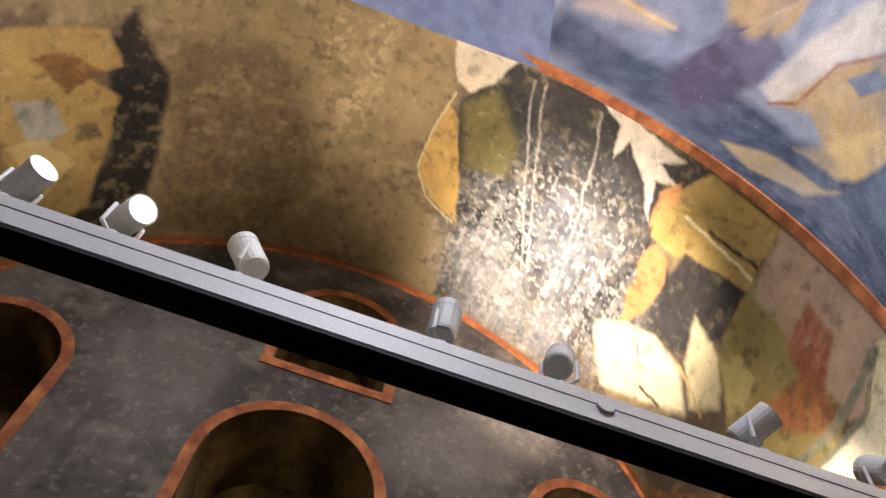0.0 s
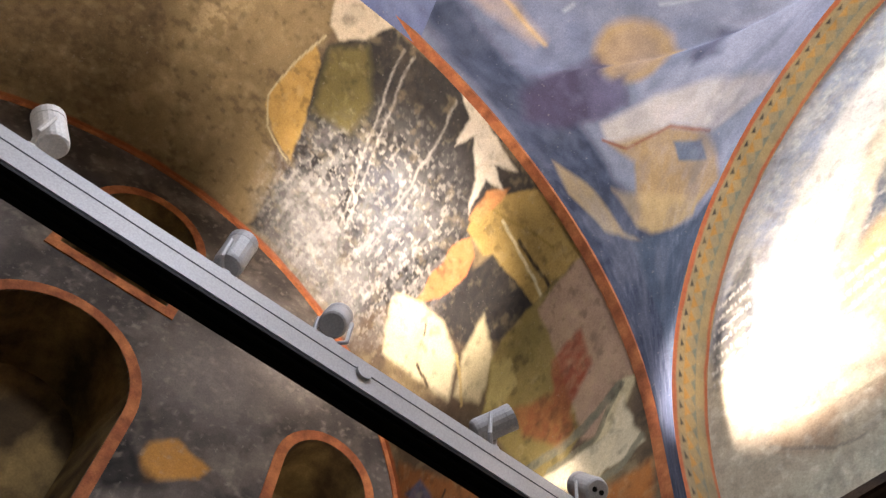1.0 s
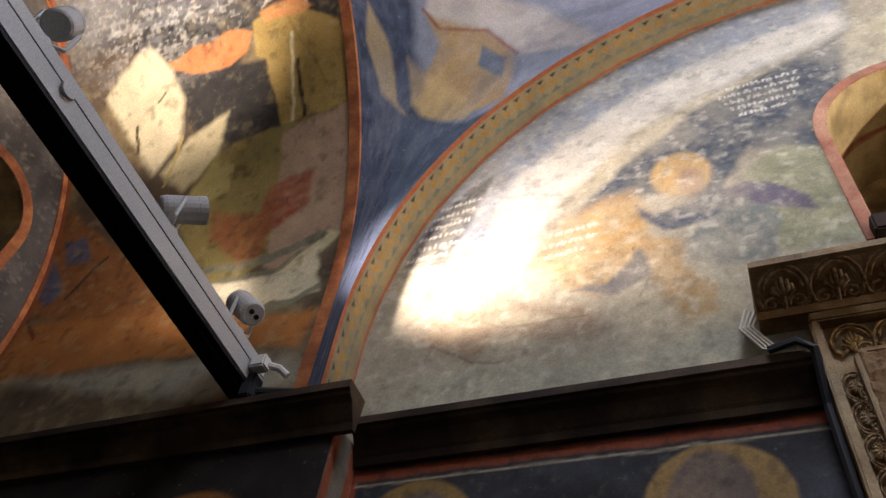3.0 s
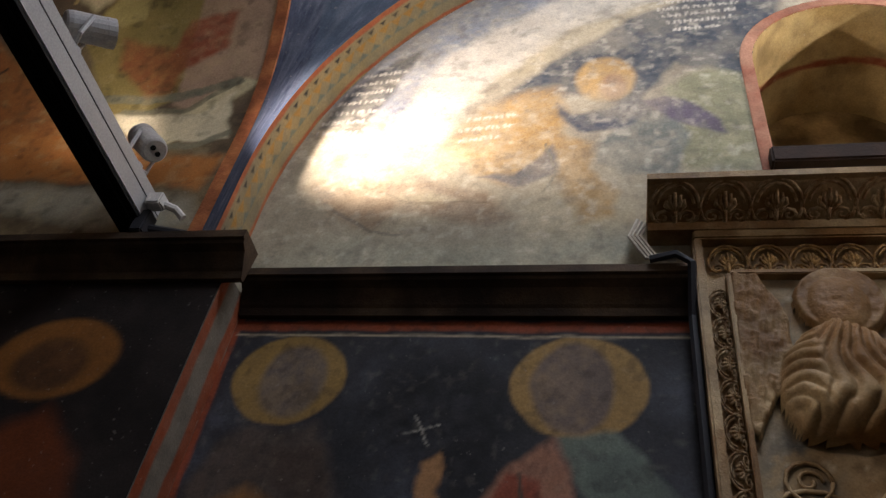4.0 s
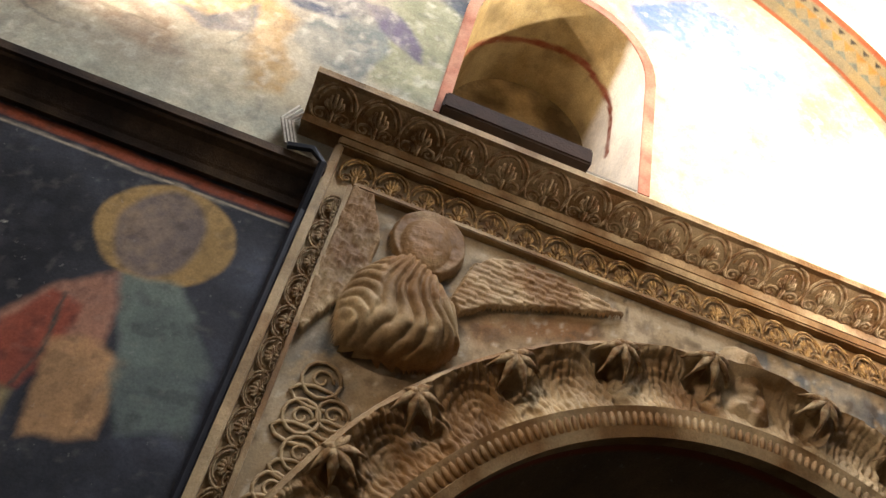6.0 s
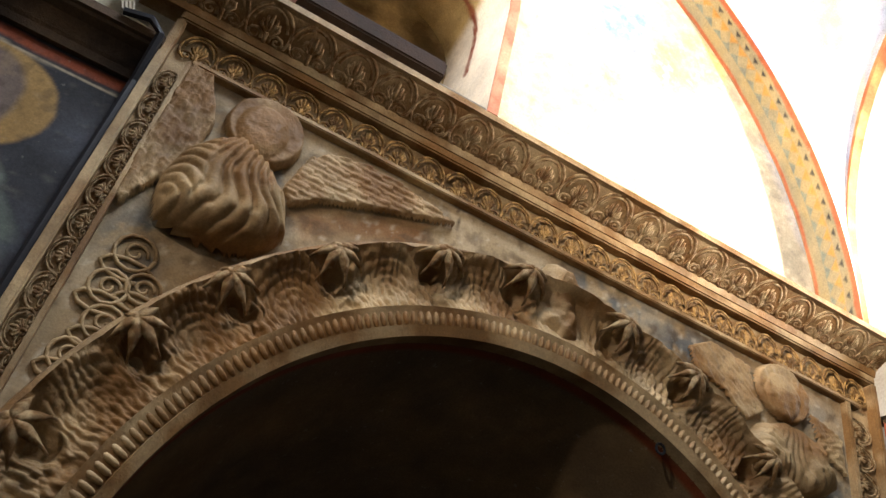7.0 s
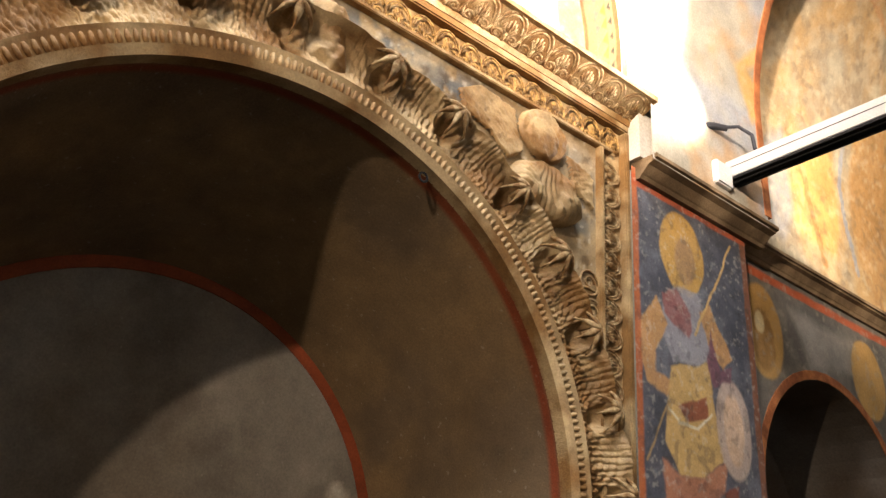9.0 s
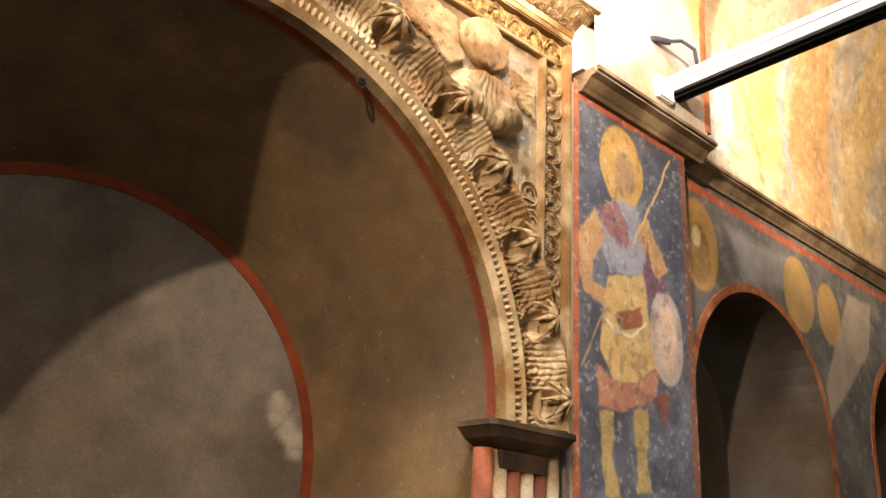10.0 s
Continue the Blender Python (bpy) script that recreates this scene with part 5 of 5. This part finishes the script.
def relief_bust(area, halo, body, wings, shoulder, neck, deep, worn):
    """A half-length winged figure in relief, kept as one plain shape: a height field on the slab."""
    g = Canvas(*area, 0.0048)
    u, v, n, n2 = g.U, g.V, g.n3, g.n1
    hx, hz, ha, hb = halo
    rr = np.hypot((u - hx) / ha, (v - hz) / hb)
    disc = np.clip((1 - rr) * ha / 0.012, 0, 1)
    face = np.clip(1 - np.hypot((u - hx + 0.01) / (ha * 0.62), (v - hz + 0.02) / (hb * 0.75)) ** 2, 0, 1) ** 0.5
    h = disc * (0.046 + 0.022 * face + 0.005 * n)
    for pts, lean in wings:
        d = edge_depth(g, pts, 0.02)
        c, k = math.cos(radians(lean)), math.sin(radians(lean))
        along, across = u * c + v * k, (-u * k + v * c + 0.004 * n2) / 0.021
        barb = 0.005 * np.abs(np.sin(math.pi * across)) ** 0.6 + 0.009 * ((along * 8.5 + np.floor(across) * 0.37) % 1.0)
        h = np.maximum(h, np.clip(d / 0.008, 0, 1) * (0.026 + barb * (1 - 0.4 * worn) + 0.005 * n))
    d = edge_depth(g, body, 0.015)
    swell = np.sin(np.clip(d / 0.11, 0, 1) * math.pi / 2) ** 0.7
    arm = np.clip((shoulder[0] + 0.10 - u) / 0.03, 0, 1)
    arcs = np.hypot(u - shoulder[0], v - shoulder[1]) / 0.034 + 1.2 * n2
    rays = np.arctan2(u - neck[0], neck[1] - v) * 8.5 + 0.45 * np.sin(v * 26) + 1.2 * n2
    fold = arm * np.abs(np.sin(math.pi * arcs)) + (1 - arm) * np.abs(np.sin(math.pi * rays))
    h = np.maximum(h, np.clip(d / 0.008, 0, 1) * (0.03 + deep * swell + 0.022 * fold ** 0.6 * (1 - 0.3 * worn) * np.clip(swell * 1.5, 0, 1)))
    h = h * (1 - worn * 0.30 * np.clip(0.5 + 3 * n2, 0, 1)) + np.where(h > 0.004, 0.008 * n, 0)
    inside = h > 0.004
    ob = g.build("relief_bust", lambda U, V: (U, 0.029 - h, V), lambda U, V: inside[1:, 1:] & inside[:-1, :-1], STONE, None, True)
    return own(ob, tomb)


tagged(relief_bust((0.05, 1.14, 3.40, 4.12), (0.389, 3.934, 0.130, 0.135),
                   [(0.176, 3.598), (0.194, 3.716), (0.263, 3.804), (0.341, 3.85), (0.447, 3.791), (0.522, 3.712), (0.564, 3.588), (0.502, 3.496), (0.424, 3.465), (0.327, 3.455), (0.211, 3.463), (0.183, 3.53)],
                   [([(0.50, 3.769), (0.539, 3.926), (0.601, 3.985), (0.729, 4.012), (0.87, 4.008), (1.098, 3.955), (0.955, 3.905), (0.777, 3.843), (0.613, 3.775), (0.533, 3.71)], -4),
                    ([(0.098, 4.05), (0.176, 4.05), (0.25, 3.881), (0.24, 3.765), (0.19, 3.614), (0.15, 3.536), (0.119, 3.463), (0.094, 3.496), (0.083, 3.68), (0.090, 3.92)], 82)],
                   (0.19, 3.50), (0.37, 3.95), 0.10, 0.0), "marble relief bust with round halo and feathered wings")
tagged(relief_bust((2.06, 2.92, 3.45, 4.06), (2.564, 3.935, 0.140, 0.125),
                   [(2.366, 3.678), (2.435, 3.762), (2.544, 3.80), (2.64, 3.80), (2.725, 3.752), (2.781, 3.603), (2.683, 3.543), (2.572, 3.52), (2.435, 3.50), (2.344, 3.58)],
                   [([(2.097, 3.952), (2.218, 4.022), (2.403, 3.99), (2.46, 3.815), (2.374, 3.734), (2.265, 3.821), (2.134, 3.856)], -38), ([(2.70, 3.92), (2.88, 3.86), (2.89, 3.70), (2.74, 3.76)], 20)],
                   (2.40, 3.56), (2.58, 3.90), 0.075, 1.0), "battered marble relief bust with halo")
# Worn-down lump of carving at the crown of the arch.
lump = Canvas(1.36, 1.66, 3.62, 4.02, 0.006)
depth = edge_depth(lump, [(1.42, 3.70), (1.40, 3.86), (1.45, 3.98), (1.55, 4.00), (1.61, 3.92), (1.60, 3.80), (1.62, 3.70), (1.52, 3.65)], 0.05)
swell = np.clip(depth / 0.06, 0, 1) ** 0.6 * (0.085 + 0.05 * lump.n1 + 0.035 * lump.n3)
tagged(own(lump.build("worn_carving", lambda U, V: (U, 0.028 - swell, V), lambda U, V: (depth > 0)[1:, 1:] & (depth > 0)[:-1, :-1], STONE, None, True), tomb), "worn smooth lump of marble carving")
# Traces of blue-grey ground and brown patina on the spandrels.
ground = Canvas(TX0 + 0.095, TX1 - 0.13, 2.45, 4.05, 0.011, base="9b8664")
ground.cloud("735836", 0.7, 0.25, 0.5)
ground.cloud("b3a182", 0.6, 0.12, 0.58)
for u, v, a, b in ((0.40, 3.86, 0.26, 0.24), (0.2, 3.4, 0.12, 0.2), (2.15, 3.9, 0.35, 0.2), (2.8, 3.75, 0.15, 0.3), (1.75, 4.0, 0.3, 0.1)):
    ground.cloud("465258", 0.85, 0.06, 0.48, 7.0, np.clip(1.5 - 1.5 * np.hypot((ground.U - u) / a, (ground.V - v) / b), 0, 1))
ground.poly([(0.55, 3.70), (0.80, 3.84), (1.00, 3.90), (1.02, 3.80), (0.82, 3.76), (0.62, 3.66)], "7a5428", 0.03, 0.4)
ground.cloud("cfc4ae", 0.4, 0.02, 0.69, 12.0)
ground.cloud("4a3822", 0.6, 0.05, 0.62, 8.0)
ground.line([(1.09, 3.78), (1.10, 3.92), (1.08, 4.06)], 0.006, "3c2e1e")
ground.line([(2.02, 3.80), (2.04, 3.95), (2.03, 4.06)], 0.006, "3c2e1e")
own(ground.build("weathered_ground", lambda U, V: (U, 0.026 + 0.004 * ground.n3, V), lambda U, V: np.hypot(U - ACX, V - ACZ) > R_OUT - 0.02, FRESCO, None), tomb)
# Low relief knot work in the lower corners of the spandrels.
for sx, x in ((1, 0.215), (-1, 2.86)):
    bm = bmesh.new()
    for k, (dx, dz, r) in enumerate([(0, 3.36, 0.055), (-0.02, 3.24, 0.05), (0.06, 3.27, 0.045), (0.01, 3.14, 0.05), (-0.03, 3.03, 0.045)]):
        tube(bm, [(x + sx * dx + r * math.cos(radians(a)), 0.018, dz + r * math.sin(radians(a))) for a in range(0, 361, 30)], 0.006, 5)
        tube(bm, [(x + sx * dx + r * (0.62 - 0.0012 * a) * math.cos(radians(a)), 0.018, dz + r * (0.62 - 0.0012 * a) * math.sin(radians(a))) for a in range(0, 420, 30)], 0.005, 5)
        tube(bm, [(x + sx * dx + r * 1.3 * math.cos(radians(a)), 0.020, dz - r + r * 0.6 * math.sin(radians(a))) for a in range(20, 340, 40)], 0.007, 5)
    tpart("knot_relief", bm, STONE, "", True)
# Capitals and shafts.
CREAM = material("cream_shaft_paint", lin("a89a80"), 0.75, 0.7, 1.2, 9, 0.3, 110, stain=lin("8a7454"))
RED_SHAFT = material("red_brown_shaft_paint", lin("8a4c30"), 0.75, 0.6, 1.2, 9, 0.3, 110, stain=lin("5e3320"))
for sx, x in ((1, 2.835), (-1, 0.245)):
    bm = bmesh.new()
    prev = None
    for h, z in [(0.245, 2.395), (0.262, 2.392), (0.265, 2.372), (0.255, 2.366), (0.225, 2.335), (0.165, 2.305), (0.15, 2.30), (0.145, 2.235)]:
        h = h * 0.88
        ring = [bm.verts.new((x + ex * h, 0.06 + ey * h * 0.62, z)) for ex, ey in ((-1, -0.85), (-0.9, -1), (0.9, -1), (1, -0.85), (1, 0.3), (-1, 0.3))]
        if prev:
            for i in range(6):
                bm.faces.new((prev[i], prev[(i + 1) % 6], ring[(i + 1) % 6], ring[i]))
        else:
            bm.faces.new(ring)
        prev = ring
    tpart("capital", bm, STONE_DARK, "dark moulded marble impost")
    for k, dx in enumerate((-0.175, -0.105, -0.035, 0.035, 0.105, 0.175)):
        bm = tube(bmesh.new(), [(x + dx, 0.02, FLOOR_Z), (x + dx, 0.02, 2.30)], 0.038, 10)
        tpart("shaft", bm, (RED_SHAFT, CREAM)[k % 2], ("red-brown painted shaft", "cream painted shaft")[k % 2], True)
# Niche behind the arch: barrel soffit and back wall with a red painted arch line.
niche = tagged(empty("tomb_niche", (ACX, 0.6, FLOOR_Z)), "dark plastered arched recess with red painted lines", "niche", kind="structure")
nic = Canvas(0.015, 1.04, -2.05, math.pi * R_IN + 2.05, 0.02, base="6f5a3e")
nic.cloud("826845", 0.6, 0.5)
nic.cloud("54483a", 0.6, 0.3, 0.55)
nic.line([(0.04, -3), (0.04, 9)], 0.05, "7a3a1f", 0.006, 0.15, 0.02)


def niche_place(U, V):
    k = 1.0 - 0.085 * np.maximum(U - 0.06, 0) / 0.98
    drop = 0.2 * np.maximum(U - 0.06, 0) / 0.98
    a = np.clip(V / R_IN, 0, math.pi)
    z = ACZ - drop + np.sin(a) * R_IN * k
    z = np.where(V < 0, ACZ - drop + V, np.where(V > math.pi * R_IN, ACZ - drop - (V - math.pi * R_IN), z))
    return ACX + np.cos(a) * R_IN * k, U, z


own(nic.build("niche_soffit", niche_place), niche)
nb = Canvas(ACX - 1.2, ACX + 1.2, FLOOR_Z, 3.5, 0.02, base="6a5f50")
nb.cloud("857e72", 0.7, 0.6)
nb.cloud("544c42", 0.6, 0.3, 0.55)
for u, v in ((2.47, 2.42), (2.50, 2.35), (2.40, 2.50)):
    nb.ellipse(u, v, 0.04, 0.07, "b3aa98", 0.01, 0.6, 0.1)
own(nb.build("niche_back", lambda U, V: upright(U, V, 1.04)), niche)
path = [((ACX + 1.075, 1.04, FLOOR_Z), (1, 0, 0), (0, -1, 0))] + arc_path(ACX, ACZ - 0.2, 1.075, 0, 180, 48, 1.04) + [((ACX - 1.075, 1.04, FLOOR_Z), (-1, 0, 0), (0, -1, 0))]
own(link("painted_line", sweep(bmesh.new(), path, [(-0.05, -0.002), (0, -0.002), (0, 0.006), (-0.05, 0.006)]), material("red_line_paint", lin("7c3a1e"), 0.8, 0.7, 1.2, 8, 0.2, 100)), niche)
bm = bmesh.new()
tube(bm, [(1.97 + 0.018 * math.cos(radians(a)), 0.0, 3.47 + 0.018 * math.sin(radians(a))) for a in range(0, 361, 30)], 0.005, 6)
tagged(link("iron_ring", bm, RUBBER), "small iron ring fixed to the arch edge", "ring")


# ---- lighting rails and spotlights ----
def rail(name, x0, x1, y0, y1, z0, z1, face):
    ob = tagged(empty(name, (x0, (y0 + y1) / 2, z0)), "long grey metal lighting rail with black track below", "lighting rail")
    own(link("beam", box(bmesh.new(), x0, x1, y0, y1, z0 + 0.012, z1, 0.004), STEEL), ob)
    own(link("track", box(bmesh.new(), x0 + 0.003, x1 - 0.003, y0, y1, z0, z0 + 0.014), BLACK), ob)
    bm = bmesh.new()
    box(bm, x0 + 0.03, x0 + 0.036, y0, y1, z0 - 0.008, z0 + 0.002)
    box(bm, x1 - 0.036, x1 - 0.03, y0, y1, z0 - 0.008, z0 + 0.002)
    own(link("track_lip", bm, BLACK), ob)
    zs = z0 + 0.6 * (z1 - z0)
    own(link("seam", box(bmesh.new(), face - 0.0015, face + 0.0015, y0, y1, zs, zs + 0.004), RUBBER), ob)
    return ob


rail("lighting_rail", BEAM_X - 0.11, BEAM_X, -4.3, -0.12, BEAM_Z, BEAM_Z + 0.145, BEAM_X)
rail("lighting_rail", 3.70, 3.80, -4.35, -0.06, 4.15, 4.26, 3.70)
bm = bmesh.new()
tube(bm, [(BEAM_X - 0.004, -1.345, BEAM_Z + 0.085), (BEAM_X + 0.012, -1.345, BEAM_Z + 0.085)], 0.028, 14)
tagged(link("round_cap", bm, STEEL), "small round grey cap on the rail side", "cap")


def spotlight(base, target, mat, label, sockets=False, length=0.155, radius=0.05):
    base, target = Vector(base), Vector(target)
    ob = tagged(empty("spotlight", base), label, "spotlight", "rail spotlights")
    way = (target - base).normalized()
    side = way.cross(Vector((0, 0, 1))).normalized()
    rot = Matrix((side, way.cross(side), way)).transposed().to_4x4()
    m = Matrix.Translation(base + Vector((0, 0, 0.15)) - way * length * 0.5) @ rot

    def turned(steps, n=20):
        b = bmesh.new()
        rings = [[b.verts.new(m @ Vector((r * math.cos(2 * math.pi * i / n), r * math.sin(2 * math.pi * i / n), z))) for i in range(n)] for r, z in steps]
        for r, s in zip(rings, rings[1:]):
            for i in range(n):
                b.faces.new((r[i], r[(i + 1) % n], s[(i + 1) % n], s[i]))
        b.faces.new(rings[0])
        b.faces.new(rings[-1][::-1])
        return b

    R, L = radius, length
    own(link("body", turned([(R * 0.80, 0.0), (R * 0.94, 0.006), (R, 0.02), (R, L - 0.03), (R * 1.03, L - 0.03), (R * 1.03, L), (R * 0.9, L), (R * 0.88, L - 0.03)]), mat, None, False), ob)
    own(link("lens", turned([(R * 0.86, L - 0.026), (R * 0.86, L - 0.022)]), GLASS), ob)
    if sockets:
        for dx in (-0.3, 0.3):
            b = bmesh.new()
            tube(b, [m @ Vector((R * dx, 0, -0.004)), m @ Vector((R * dx, 0, 0.004))], R * 0.2, 10)
            own(link("rear_socket", b, BLACK), ob)
    b = bmesh.new()
    for sx in (-1, 1):
        tube(b, [base + Vector((0, 0, 0.02)), base + Vector((0, 0, 0.05)) + side * sx * R * 1.15, base + Vector((0, 0, 0.15)) + side * sx * R * 1.15], 0.008, 6)
    own(link("bracket", b, mat), ob)
    b = bmesh.new()
    tube(b, [base + Vector((0, 0, -0.006)), base + Vector((0, 0, 0.028))], 0.028, 12)
    own(link("foot", b, mat), ob)
    return ob


for k, (y, target) in enumerate(LAMPS):
    spotlight((BEAM_X - 0.05, y, BEAM_Z + 0.15), target, WHITE if k < 3 else STEEL, "white cylindrical spotlight on the rail" if k < 3 else "grey cylindrical spotlight on the rail", k == 6)
for y, target in EAST_LAMPS[:3]:
    spotlight((3.75, y, 4.265), target, STEEL, "grey cylindrical spotlight on the east rail")
# Cables and fittings.
bm = bmesh.new()
for k in range(4):
    tube(bm, [(-0.17 + 0.012 * k, 0.03, 4.33 - 0.01 * k), (-0.20 + 0.012 * k, -0.0, 4.22), (-0.15 + 0.012 * k, -0.02, 4.10), (-0.06, -0.03, 4.08 + 0.004 * k)], 0.006, 5)
tagged(link("cable_loop", bm, CABLE), "loop of pale cables hanging beside the tomb cornice", "cable")
bm = bmesh.new()
tube(bm, [(-0.14, -0.03, 4.085), (-0.06, -0.045, 4.095), (-0.015, -0.04, 4.06), (-0.02, 0.03, 3.9), (-0.02, 0.045, 3.0), (-0.02, 0.045, 2.2)], 0.014, 6)
tagged(link("cable_conduit", bm, RUBBER), "dark cable running down beside the tomb frame", "cable")
bm = bmesh.new()
tube(bm, [(-1.84, -0.17, 4.13), (-1.72, -0.14, 4.13), (-1.64, -0.12, 4.12)], 0.016, 8)
tube(bm, [(-1.70, -0.135, 4.13), (-1.58, -0.11, 4.12)], 0.007, 6)
box(bm, -1.88, -1.83, -0.21, -0.15, 4.085, 4.19, 0.006)
clamp = tagged(own(link("wall_bracket", bm, RUBBER), empty("wall_clamp", (-1.86, -0.18, 4.1))).parent, "dark threaded clamp holding the rail end", "bracket")
bm = box(bmesh.new(), -1.85, -1.79, -0.24, -0.19, 4.19, 4.245, 0.006)
tube(bm, [(-1.82, -0.215, 4.22), (-1.76, -0.18, 4.215), (-1.73, -0.16, 4.19)], 0.014, 8)
own(link("clamp_block", bm, WHITE), clamp)
tagged(link("wall_bracket", box(bmesh.new(), 3.58, 3.71, -0.16, -0.07, 4.09, 4.22, 0.008), WHITE), "white metal clamp holding the east rail end", "bracket")
bm = bmesh.new()
tube(bm, [(3.55, -0.10, 4.42), (3.60, -0.14, 4.425), (3.66, -0.18, 4.42)], 0.022, 8, 0.7)
tube(bm, [(3.64, -0.17, 4.42), (3.70, -0.22, 4.43), (3.73, -0.27, 4.37), (3.73, -0.28, 4.28)], 0.010, 6)
tagged(link("cable_plug", bm, RUBBER), "black cable plug lying above the rail end", "cable")
